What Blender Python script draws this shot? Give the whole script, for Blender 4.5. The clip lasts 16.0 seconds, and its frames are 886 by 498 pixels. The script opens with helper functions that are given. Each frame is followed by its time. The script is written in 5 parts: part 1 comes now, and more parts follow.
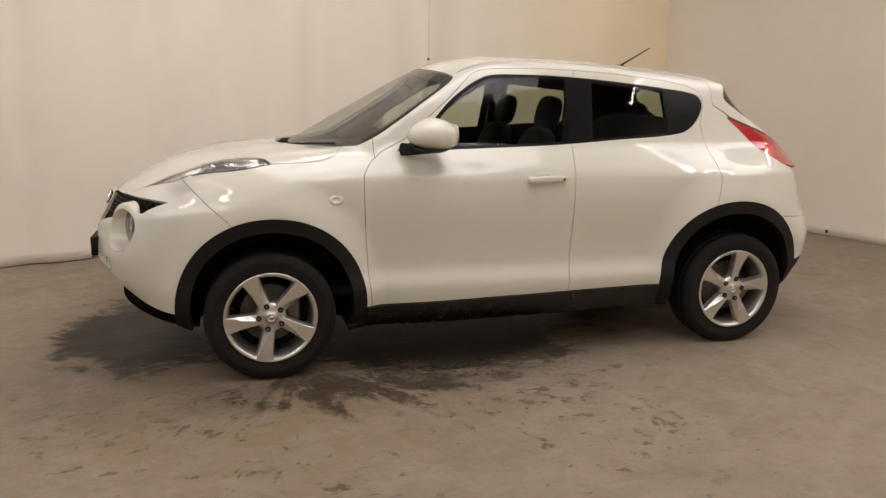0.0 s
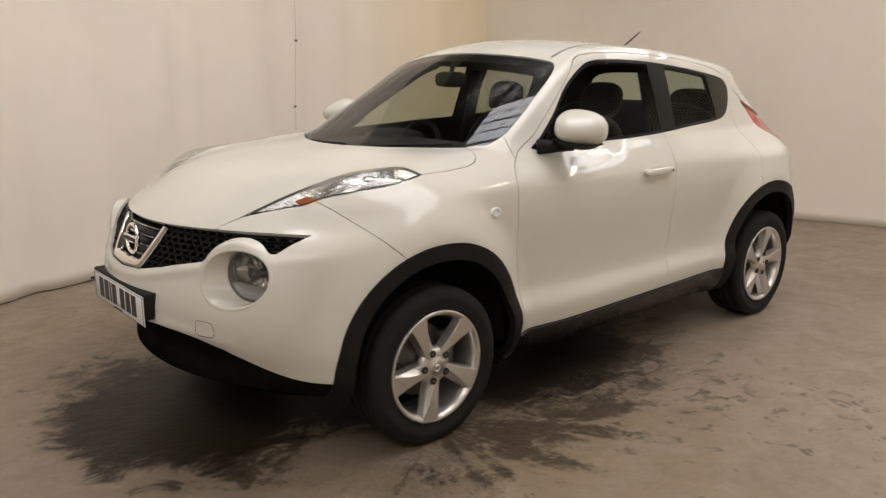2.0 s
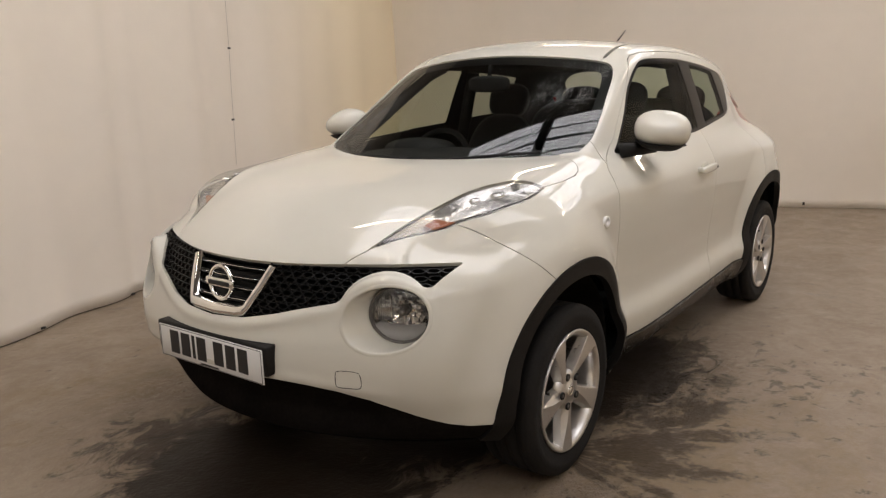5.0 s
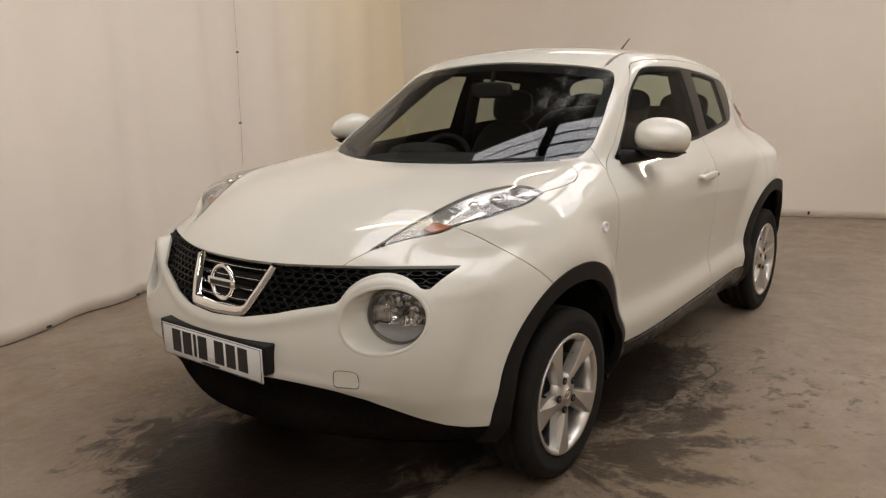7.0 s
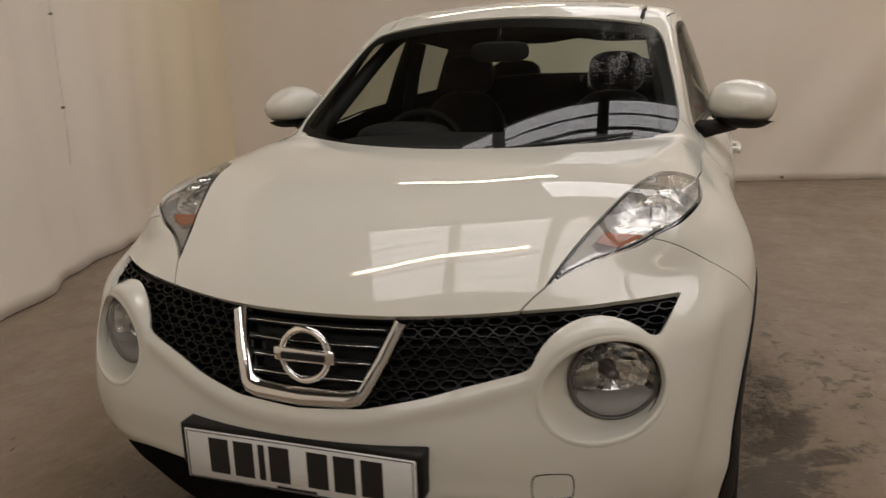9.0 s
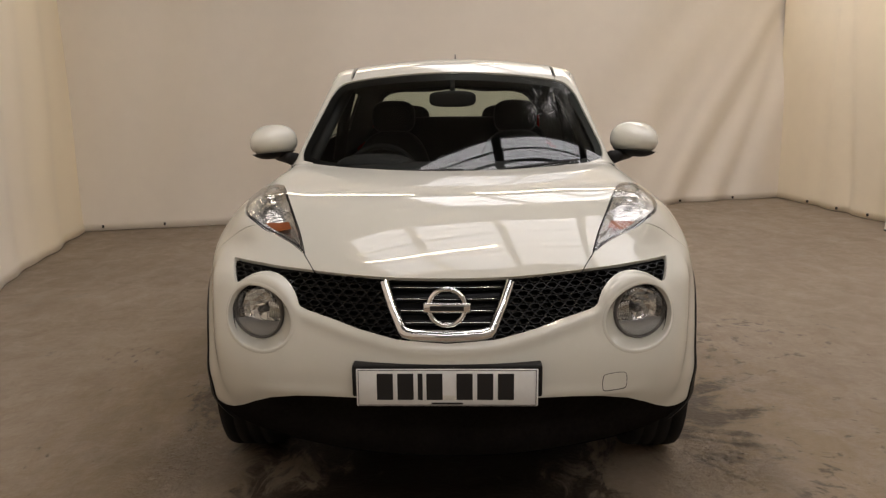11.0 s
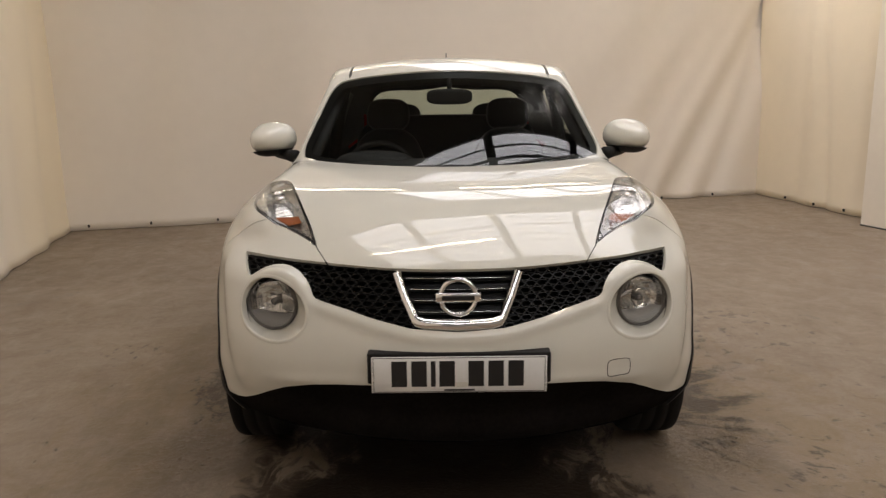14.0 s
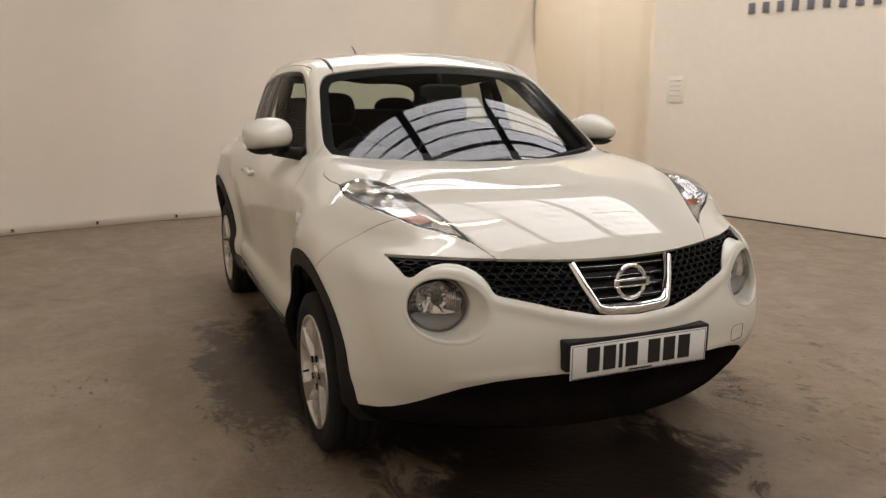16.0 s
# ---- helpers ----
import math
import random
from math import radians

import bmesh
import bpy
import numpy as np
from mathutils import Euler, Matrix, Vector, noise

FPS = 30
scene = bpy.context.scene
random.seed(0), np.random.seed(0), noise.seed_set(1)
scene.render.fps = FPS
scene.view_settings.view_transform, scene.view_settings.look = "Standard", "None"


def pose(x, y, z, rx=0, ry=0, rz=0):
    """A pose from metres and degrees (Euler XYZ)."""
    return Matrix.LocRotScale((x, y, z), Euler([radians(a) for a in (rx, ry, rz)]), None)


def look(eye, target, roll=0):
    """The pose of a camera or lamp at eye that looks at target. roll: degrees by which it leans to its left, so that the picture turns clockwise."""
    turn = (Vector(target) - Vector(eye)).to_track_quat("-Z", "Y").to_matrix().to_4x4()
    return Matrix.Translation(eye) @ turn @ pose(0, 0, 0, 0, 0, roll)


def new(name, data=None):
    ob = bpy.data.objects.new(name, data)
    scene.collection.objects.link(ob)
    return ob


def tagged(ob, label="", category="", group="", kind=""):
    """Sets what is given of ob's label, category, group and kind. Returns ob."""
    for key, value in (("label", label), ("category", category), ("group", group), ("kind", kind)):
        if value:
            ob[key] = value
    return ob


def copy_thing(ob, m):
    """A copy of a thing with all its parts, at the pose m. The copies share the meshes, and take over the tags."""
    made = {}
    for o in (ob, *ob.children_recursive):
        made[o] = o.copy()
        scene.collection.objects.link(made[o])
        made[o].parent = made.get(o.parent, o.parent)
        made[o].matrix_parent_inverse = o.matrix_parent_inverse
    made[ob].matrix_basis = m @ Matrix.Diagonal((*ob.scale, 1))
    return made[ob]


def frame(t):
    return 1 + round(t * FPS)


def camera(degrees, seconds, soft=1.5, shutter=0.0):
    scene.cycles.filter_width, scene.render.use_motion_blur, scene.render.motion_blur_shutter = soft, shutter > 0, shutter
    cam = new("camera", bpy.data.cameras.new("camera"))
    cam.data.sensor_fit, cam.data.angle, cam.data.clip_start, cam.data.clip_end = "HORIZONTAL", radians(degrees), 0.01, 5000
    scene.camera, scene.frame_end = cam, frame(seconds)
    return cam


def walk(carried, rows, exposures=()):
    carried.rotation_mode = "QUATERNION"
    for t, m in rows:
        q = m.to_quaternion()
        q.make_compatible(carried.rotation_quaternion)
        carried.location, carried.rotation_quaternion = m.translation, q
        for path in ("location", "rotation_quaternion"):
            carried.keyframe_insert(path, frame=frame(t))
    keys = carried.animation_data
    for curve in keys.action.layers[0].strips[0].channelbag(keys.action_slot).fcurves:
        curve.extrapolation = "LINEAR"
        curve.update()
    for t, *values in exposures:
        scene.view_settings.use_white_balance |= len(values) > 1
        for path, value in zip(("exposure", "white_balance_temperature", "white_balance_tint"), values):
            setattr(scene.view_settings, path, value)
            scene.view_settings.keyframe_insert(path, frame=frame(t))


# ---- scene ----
cam = camera(59.8, 16.0, 1.3, 0.4)
PATH = [
    (0, (1.405, 4.419, 1.374), (0.883, 2.532, 0.965), 0.8),
    (0.5, (1.923, 4.165, 1.385), (1.173, 2.362, 0.954), 1.1),
    (1, (2.399, 3.818, 1.39), (1.454, 2.108, 0.961), 1.9),
    (1.5, (2.749, 3.409, 1.375), (1.602, 1.829, 0.941), 0.4),
    (2, (3.029, 2.915, 1.376), (1.744, 1.448, 0.933), 0.3),
    (2.5, (3.166, 2.456, 1.366), (1.744, 1.135, 0.884), 0.0),
    (3, (3.258, 2.079, 1.377), (1.748, 0.853, 0.912), -1.0),
    (3.5, (3.43, 1.956, 1.385), (1.842, 0.821, 0.947), -1.3),
    (6, (3.552, 2.055, 1.403), (2.001, 0.872, 0.966), -1.6),
    (6.5, (3.555, 2.059, 1.398), (2.0, 0.876, 0.969), -1.3),
    (7, (3.551, 2.054, 1.396), (1.993, 0.875, 0.97), -1.0),
    (7.5, (3.522, 2.013, 1.384), (1.961, 0.837, 0.959), -0.8),
    (8, (3.397, 1.694, 1.354), (1.815, 0.561, 0.892), -0.5),
    (8.5, (3.291, 1.233, 1.34), (1.614, 0.276, 0.821), 0.3),
    (9, (3.329, 0.746, 1.35), (1.495, 0.117, 0.858), -1.7),
    (9.5, (3.609, 0.447, 1.379), (1.699, 0.096, 0.903), -1.7),
    (10, (3.924, 0.164, 1.376), (1.973, 0.044, 0.956), -0.8),
    (12.5, (4.263, 0.015, 1.354), (2.301, -0.01, 0.97), -0.7),
    (13, (4.259, 0.017, 1.349), (2.296, 0.003, 0.965), -1.0),
    (13.5, (4.249, 0.019, 1.355), (2.288, 0.007, 0.964), -0.6),
    (14, (4.271, -0.051, 1.362), (2.31, -0.045, 0.968), -0.6),
    (14.5, (4.294, -0.369, 1.345), (2.342, -0.156, 0.967), -0.4),
    (15, (4.182, -0.76, 1.377), (2.27, -0.332, 0.976), 0.6),
    (15.5, (4.121, -1.124, 1.374), (2.24, -0.569, 0.982), -0.2),
    (16, (4.016, -1.475, 1.374), (2.209, -0.724, 0.962), 0.2),
]
walk(cam, [(t, look(eye, target, roll)) for t, eye, target, roll in PATH],
     [(0, 0.33, 6450, 10), (1.5, 0.38, 6330, 10), (2.5, 0.35, 6300, 10), (3.5, 0.30, 6300, 10), (7, 0.24, 6330, 10), (8, 0.18, 6400, 10), (8.5, 0.02, 6450, 10), (9, -0.22, 6520, 10),
      (9.5, -0.25, 6540, 10), (10, -0.11, 6470, 10), (12.5, 0.15, 6400, 10), (14, 0.18, 6380, 10), (16, 0.30, 6350, 10)])

# ---- light ----
world = bpy.data.worlds.new("world")
world.use_nodes = True
world.node_tree.nodes["Background"].inputs[0].default_value = (0.9, 0.95, 1.0, 1)
world.node_tree.nodes["Background"].inputs[1].default_value = 0.05
scene.world = world

# the room stands turned against the car: u runs along the long cloth wall, v across it
ROOM = Vector((-4.1, -4.05, 0))
TURN = math.atan2(0.314, 1)
E1 = Vector((math.cos(TURN), math.sin(TURN), 0))
E2 = Vector((-math.sin(TURN), math.cos(TURN), 0))


def room(u, v, z=0.0):
    return ROOM + E1 * u + E2 * v + Vector((0, 0, z))


# ---- materials ----
def mat(name, base, rough=0.5, metal=0.0, spec=0.5, coat=0.0, vary=0.0, scale=6.0, bump=0.0, bump_scale=60.0, rough_vary=0.0, emit=None, power=0.0, sheen=0.0):
    """A principled material with variation at two scales and fine relief."""
    m = bpy.data.materials.new(name)
    m.use_nodes = True
    nt = m.node_tree
    p = nt.nodes["Principled BSDF"]
    p.inputs["Base Color"].default_value = (*base, 1)
    p.inputs["Roughness"].default_value = rough
    p.inputs["Metallic"].default_value = metal
    p.inputs["Specular IOR Level"].default_value = spec
    p.inputs["Coat Weight"].default_value = coat
    p.inputs["Coat Roughness"].default_value = 0.03
    p.inputs["Sheen Weight"].default_value = sheen
    if emit:
        p.inputs["Emission Color"].default_value = (*emit, 1)
        p.inputs["Emission Strength"].default_value = power
    tc = nt.nodes.new("ShaderNodeTexCoord")
    if vary or rough_vary:
        n1, n2 = nt.nodes.new("ShaderNodeTexNoise"), nt.nodes.new("ShaderNodeTexNoise")
        n1.inputs["Scale"].default_value, n1.inputs["Detail"].default_value = scale, 5
        n2.inputs["Scale"].default_value, n2.inputs["Detail"].default_value = scale * 9, 3
        add = nt.nodes.new("ShaderNodeMath")
        add.operation = "ADD"
        for n in (n1, n2):
            nt.links.new(tc.outputs["Object"], n.inputs["Vector"])
        nt.links.new(n1.outputs["Fac"], add.inputs[0])
        nt.links.new(n2.outputs["Fac"], add.inputs[1])
        if vary:
            r = nt.nodes.new("ShaderNodeMapRange")
            r.inputs[1].default_value, r.inputs[2].default_value = 0.6, 1.4
            r.inputs[3].default_value, r.inputs[4].default_value = 1 - vary, 1 + vary
            mul = nt.nodes.new("ShaderNodeVectorMath")
            mul.operation = "SCALE"
            mul.inputs[0].default_value = base
            nt.links.new(add.outputs[0], r.inputs[0])
            nt.links.new(r.outputs[0], mul.inputs["Scale"])
            nt.links.new(mul.outputs[0], p.inputs["Base Color"])
        if rough_vary:
            r = nt.nodes.new("ShaderNodeMapRange")
            r.inputs[1].default_value, r.inputs[2].default_value = 0.6, 1.4
            r.inputs[3].default_value, r.inputs[4].default_value = max(0, rough - rough_vary), min(1, rough + rough_vary)
            nt.links.new(add.outputs[0], r.inputs[0])
            nt.links.new(r.outputs[0], p.inputs["Roughness"])
    if bump:
        nb, b = nt.nodes.new("ShaderNodeTexNoise"), nt.nodes.new("ShaderNodeBump")
        nb.inputs["Scale"].default_value, nb.inputs["Detail"].default_value = bump_scale, 4
        b.inputs["Strength"].default_value, b.inputs["Distance"].default_value = bump, 0.01
        nt.links.new(tc.outputs["Object"], nb.inputs["Vector"])
        nt.links.new(nb.outputs["Fac"], b.inputs["Height"])
        nt.links.new(b.outputs["Normal"], p.inputs["Normal"])
    return m


def glass(name, tint, rough=0.0, gloss=0.06, rise=4.2):
    """Thin glass: clear to what lies behind, with a mirror-like gloss that grows towards grazing."""
    m = bpy.data.materials.new(name)
    m.use_nodes = True
    nt = m.node_tree
    nt.nodes.remove(nt.nodes["Principled BSDF"])
    out = nt.nodes["Material Output"]
    t, g, mix = nt.nodes.new("ShaderNodeBsdfTransparent"), nt.nodes.new("ShaderNodeBsdfGlossy"), nt.nodes.new("ShaderNodeMixShader")
    t.inputs[0].default_value = (*tint, 1)
    g.inputs["Roughness"].default_value = rough
    f, pw, ma = nt.nodes.new("ShaderNodeLayerWeight"), nt.nodes.new("ShaderNodeMath"), nt.nodes.new("ShaderNodeMath")
    f.inputs["Blend"].default_value = 0.5
    pw.operation, ma.operation = "POWER", "MULTIPLY_ADD"
    pw.inputs[1].default_value = rise
    ma.inputs[1].default_value, ma.inputs[2].default_value = 1 - gloss, gloss
    nt.links.new(f.outputs["Facing"], pw.inputs[0])
    nt.links.new(pw.outputs[0], ma.inputs[0])
    nt.links.new(ma.outputs[0], mix.inputs[0])
    nt.links.new(t.outputs[0], mix.inputs[1])
    nt.links.new(g.outputs[0], mix.inputs[2])
    nt.links.new(mix.outputs[0], out.inputs[0])
    return m


PAINT = mat("white_paint", (0.665, 0.650, 0.578), 0.55, 0.0, spec=0.0, coat=1.0, vary=0.012, scale=2.0)
PAINT.node_tree.nodes["Principled BSDF"].inputs["Coat IOR"].default_value = 1.5
BLACK_PLASTIC = mat("black_plastic", (0.0075, 0.0066, 0.0060), 0.6, spec=0.25, vary=0.3, scale=8, bump=0.15, bump_scale=400)
CHIN_BLACK = mat("matt_black_plastic", (0.0125, 0.0108, 0.0100), 0.85, spec=0.0, vary=0.3, scale=8, bump=0.15, bump_scale=300)
GLOSS_BLACK = mat("gloss_black", (0.006, 0.006, 0.006), 0.30, spec=0.14, vary=0.2, scale=5)
WET_PLASTIC = mat("wet_black_plastic", (0.014, 0.012, 0.010), 0.22, spec=0.5, vary=0.4, scale=10, bump=0.25, bump_scale=90, rough_vary=0.12)
GRILLE_BLACK = mat("grille_black", (0.007, 0.0065, 0.006), 0.36, spec=0.22, vary=0.3, scale=20)
RUBBER = mat("rubber", (0.010, 0.009, 0.008), 0.85, spec=0.3, vary=0.35, scale=14, bump=0.2, bump_scale=150)
ALLOY = mat("alloy", (0.62, 0.60, 0.57), 0.33, 0.85, vary=0.06, scale=9, rough_vary=0.08)
STEEL = mat("brake_steel", (0.16, 0.15, 0.14), 0.5, 0.7, vary=0.35, scale=30)
CHROME = mat("chrome", (0.85, 0.84, 0.82), 0.07, 1.0, vary=0.03, scale=20)
MIRROR = mat("mirror_glass", (0.9, 0.9, 0.9), 0.01, 1.0)
TRIM = mat("dark_trim", (0.012, 0.012, 0.012), 0.7, spec=0.3, vary=0.2, scale=12, bump=0.2, bump_scale=250)
FABRIC = mat("seat_fabric", (0.010, 0.010, 0.0105), 0.9, spec=0.2, vary=0.3, scale=25, bump=0.3, bump_scale=500, sheen=0.2)
UNDER = mat("underbody", (0.013, 0.0115, 0.010), 0.9, spec=0.1, vary=0.4, scale=10)
AMBER = mat("amber_lens", (0.30, 0.085, 0.022), 0.3, spec=0.3, vary=0.15, scale=60)
RED = mat("red_lens", (0.45, 0.012, 0.010), 0.12, coat=1.0, vary=0.15, scale=30)
REFLECTOR = mat("lamp_reflector", (0.66, 0.65, 0.63), 0.13, 1.0, vary=0.2, scale=40, bump=0.25, bump_scale=45)
DIM_REFLECTOR = mat("wing_lamp_reflector", (0.60, 0.59, 0.57), 0.25, 0.85, vary=0.3, scale=30, bump=0.06, bump_scale=40)
SHADE_GREY = mat("lamp_shade_grey", (0.26, 0.25, 0.24), 0.35, vary=0.1, scale=30)
PLATE = mat("plate_white", (0.78, 0.78, 0.76), 0.35, vary=0.03, scale=10)
INK = mat("plate_black", (0.010, 0.010, 0.011), 0.4, vary=0.1, scale=30)
CLEAR = glass("clear_glass", (0.71, 0.74, 0.70), 0.0, 0.065, 5.0)
LENS_DROP = mat("water_drop", (0.25, 0.25, 0.24), 0.05, 0.0, coat=1.0)
LENS = glass("lamp_lens", (0.93, 0.93, 0.92), 0.0, 0.05)
TINT = glass("side_glass", (0.68, 0.71, 0.63), 0.0, 0.03, 10.0)
SIDE_TINT = glass("rear_side_glass", (0.52, 0.555, 0.50), 0.0, 0.03, 13.0)
REAR_TINT = glass("rear_glass", (0.70, 0.77, 0.70), 0.0, 0.03)


# ---- mesh helpers ----
def link(name, me, parent=None, material=None, label=""):
    ob = new(name, me)
    if material:
        me.materials.append(material)
    if parent:
        ob.parent = parent
    if label:
        ob["label"] = label
    return ob


def part(name, bm, material, parent=None, label="", smooth=True):
    me = bpy.data.meshes.new(name)
    bm.to_mesh(me)
    bm.free()
    if smooth:
        for p in me.polygons:
            p.use_smooth = True
    return link(name, me, parent, material, label)


def arrays(name, V, T, material, parent=None, label="", N=None, smooth=True):
    me = bpy.data.meshes.new(name)
    me.from_pydata([tuple(v) for v in V.tolist()], [], T.tolist() if hasattr(T, "tolist") else T)
    me.update()
    me.polygons.foreach_set("use_smooth", [smooth] * len(me.polygons))
    if N is not None:
        me.normals_split_custom_set_from_vertices([tuple(n) for n in N.tolist()])
    return link(name, me, parent, material, label)


def bevel_box(bm, c, size, r=0.01, seg=2, m=None):
    got = bmesh.ops.create_cube(bm, size=1)["verts"]
    for v in got:
        v.co = Vector((v.co.x * size[0], v.co.y * size[1], v.co.z * size[2]))
    if r:
        edges = {e for v in got for e in v.link_edges}
        got = [v for v in bmesh.ops.bevel(bm, geom=list(edges), offset=r, segments=seg, profile=0.5, affect="EDGES")["verts"]]
    for v in got:
        v.co = (m @ v.co if m else v.co) + Vector(c)
    return got


def tube(bm, pts, r, sides=8, closed=False):
    """A round bar along the points; r is a number or one for each point."""
    pts = [Vector(p) for p in pts]
    n = len(pts)
    rings = []
    for i, p in enumerate(pts):
        a = pts[(i - 1) % n] if closed or i else p
        b = pts[(i + 1) % n] if closed or i < n - 1 else p
        d = (b - a).normalized()
        s = d.cross(Vector((0.31, 0.12, 0.94)))
        s = (s if s.length > 0.2 else d.cross(Vector((1, 0, 0)))).normalized()
        t = d.cross(s)
        q = r[i] if hasattr(r, "__len__") else r
        rings.append([bm.verts.new(p + (s * math.cos(k * 2 * math.pi / sides) + t * math.sin(k * 2 * math.pi / sides)) * q) for k in range(sides)])
    for i in range(n if closed else n - 1):
        a, b = rings[i], rings[(i + 1) % n]
        for k in range(sides):
            bm.faces.new((a[k], a[(k + 1) % sides], b[(k + 1) % sides], b[k]))
    if not closed:
        bm.faces.new(rings[0][::-1])
        bm.faces.new(rings[-1])


def lathe(bm, prof, seg=48, axis="y"):
    """Turns a profile of (radius, offset) pairs round the axis."""
    rings = []
    for r, o in prof:
        ring = []
        for k in range(seg):
            a = 2 * math.pi * k / seg
            c, s = r * math.cos(a), r * math.sin(a)
            ring.append(bm.verts.new((c, o, s) if axis == "y" else (o, c, s)))
        rings.append(ring)
    for a, b in zip(rings, rings[1:]):
        for k in range(seg):
            bm.faces.new((a[k], a[(k + 1) % seg], b[(k + 1) % seg], b[k]))
    return rings


def superblob(bm, c, size, e=2.6, seg=28, rings=16, m=None, squeeze=None):
    """A rounded block between box and ball."""
    def sp(v):
        return math.copysign(abs(v) ** (2 / e), v)
    grid = []
    for i in range(rings + 1):
        a = -math.pi / 2 + math.pi * i / rings
        row = []
        for k in range(seg):
            b = 2 * math.pi * k / seg
            p = Vector((sp(math.cos(a)) * sp(math.cos(b)) * size[0], sp(math.cos(a)) * sp(math.sin(b)) * size[1], sp(math.sin(a)) * size[2]))
            if squeeze:
                p = Vector(squeeze(p))
            row.append(bm.verts.new((m @ p if m else p) + Vector(c)))
        grid.append(row)
    for a, b in zip(grid, grid[1:]):
        for k in range(seg):
            bm.faces.new((a[k], a[(k + 1) % seg], b[(k + 1) % seg], b[k]))
    bmesh.ops.remove_doubles(bm, verts=grid[0] + grid[-1], dist=1e-5)


# ---- the car's skin ----
def smooth(a, b, x):
    t = np.clip((x - a) / (b - a), 0, 1)
    return t * t * (3 - 2 * t)


def spline(pts, n=12, closed=False):
    """Points on a smooth line through the given ones."""
    p = np.array(pts, float)
    out = []
    m = len(p)
    for i in range(m if closed else m - 1):
        if closed:
            a, b, c, d = p[(i - 1) % m], p[i], p[(i + 1) % m], p[(i + 2) % m]
        else:
            a, b, c, d = p[max(i - 1, 0)], p[i], p[i + 1], p[min(i + 2, m - 1)]
        la, lb, lc = (max(np.linalg.norm(q), 1e-6) ** 0.5 for q in (b - a, c - b, d - c))
        m1 = (c - b) if i == 0 and not closed else lb * ((b - a) / la - (c - a) / (la + lb) + (c - b) / lb)
        m2 = (c - b) if i == m - 2 and not closed else lb * ((c - b) / lb - (d - b) / (lb + lc) + (d - c) / lc)
        if la < 1e-2:
            m1 = c - b
        if lc < 1e-2:
            m2 = c - b
        for k in range(n):
            t = k / n
            out.append((2 * t**3 - 3 * t**2 + 1) * b + (t**3 - 2 * t**2 + t) * m1 + (3 * t**2 - 2 * t**3) * c + (t**3 - t**2) * m2)
    if not closed:
        out.append(p[-1])
    return np.array(out)


def curve(*pts):
    s = spline(pts, 30)
    X = np.linspace(s[0, 0], s[-1, 0], 900)
    Y = np.interp(X, s[:, 0], s[:, 1])
    return lambda x: np.interp(x, X, Y)


def poly_distance(P, a, b):
    """Signed distance of the points (a, b) from the closed line P, negative inside."""
    best = np.full(a.shape, 1e9)
    inside = np.zeros(a.shape, bool)
    for (x0, y0), (x1, y1) in zip(P, np.roll(P, -1, 0)):
        dx, dy = x1 - x0, y1 - y0
        t = np.clip(((a - x0) * dx + (b - y0) * dy) / max(dx * dx + dy * dy, 1e-12), 0, 1)
        best = np.minimum(best, (a - x0 - t * dx) ** 2 + (b - y0 - t * dy) ** 2)
        if y0 != y1:
            inside ^= ((y0 > b) != (y1 > b)) & (a < x0 + (b - y0) * dx / dy)
    return np.where(inside, -1, 1) * np.sqrt(best)


def smax(a, b, k):
    h = np.maximum(k - np.abs(a - b), 0) / k
    return np.maximum(a, b) + h * h * k / 4


def smin(a, b, k):
    return -smax(-a, -b, k)


# the line of the body down its middle: nose and bonnet, screen and roof, tail, underside
NOSE = spline([(1.93, 0.195), (1.985, 0.27), (2.035, 0.37), (2.085, 0.455), (2.106, 0.53), (2.102, 0.6), (2.075, 0.68), (2.035, 0.76), (2.005, 0.82),
               (1.965, 0.857), (1.89, 0.902), (1.76, 0.970), (1.61, 1.018), (1.34, 1.059), (1.10, 1.080)], 8)
ROOF = spline([(1.07, 1.082), (0.811, 1.231), (0.489, 1.411), (0.30, 1.497), (0.15, 1.538), (-0.01, 1.554), (-0.36, 1.555), (-0.72, 1.533), (-1.1, 1.502), (-1.37, 1.471), (-1.47, 1.447)], 8)
TAIL = spline([(-1.48, 1.42), (-1.58, 1.25), (-1.74, 1.08), (-1.85, 0.92), (-1.91, 0.75), (-1.98, 0.63), (-1.99, 0.53), (-1.95, 0.42), (-1.86, 0.32), (-1.74, 0.195)], 8)
GS, GZ = np.arange(-2.25, 2.35, 0.006), np.arange(0.0, 1.78, 0.006)
TABLE = poly_distance(np.vstack([NOSE, ROOF, TAIL]), *np.meshgrid(GS, GZ, indexing="ij"))
for _ in range(9):
    TABLE[1:-1] = (TABLE[:-2] + 2 * TABLE[1:-1] + TABLE[2:]) / 4
    TABLE[:, 1:-1] = (TABLE[:, :-2] + 2 * TABLE[:, 1:-1] + TABLE[:, 2:]) / 4


def profile(s, z):
    i = np.clip((s - GS[0]) / 0.006, 0, len(GS) - 1.001)
    j = np.clip((z - GZ[0]) / 0.006, 0, len(GZ) - 1.001)
    a, b = i.astype(int), j.astype(int)
    u, v = i - a, j - b
    return (TABLE[a, b] * (1 - u) + TABLE[a + 1, b] * u) * (1 - v) + (TABLE[a, b + 1] * (1 - u) + TABLE[a + 1, b + 1] * u) * v


def drop_front(y):
    return 0.62 * np.abs(y) ** 2.2


drop_rear = curve((0, 0), (0.3, 0.018), (0.5, 0.06), (0.6, 0.09), (0.7, 0.14), (0.8, 0.24), (0.9, 0.42), (1.0, 0.6))
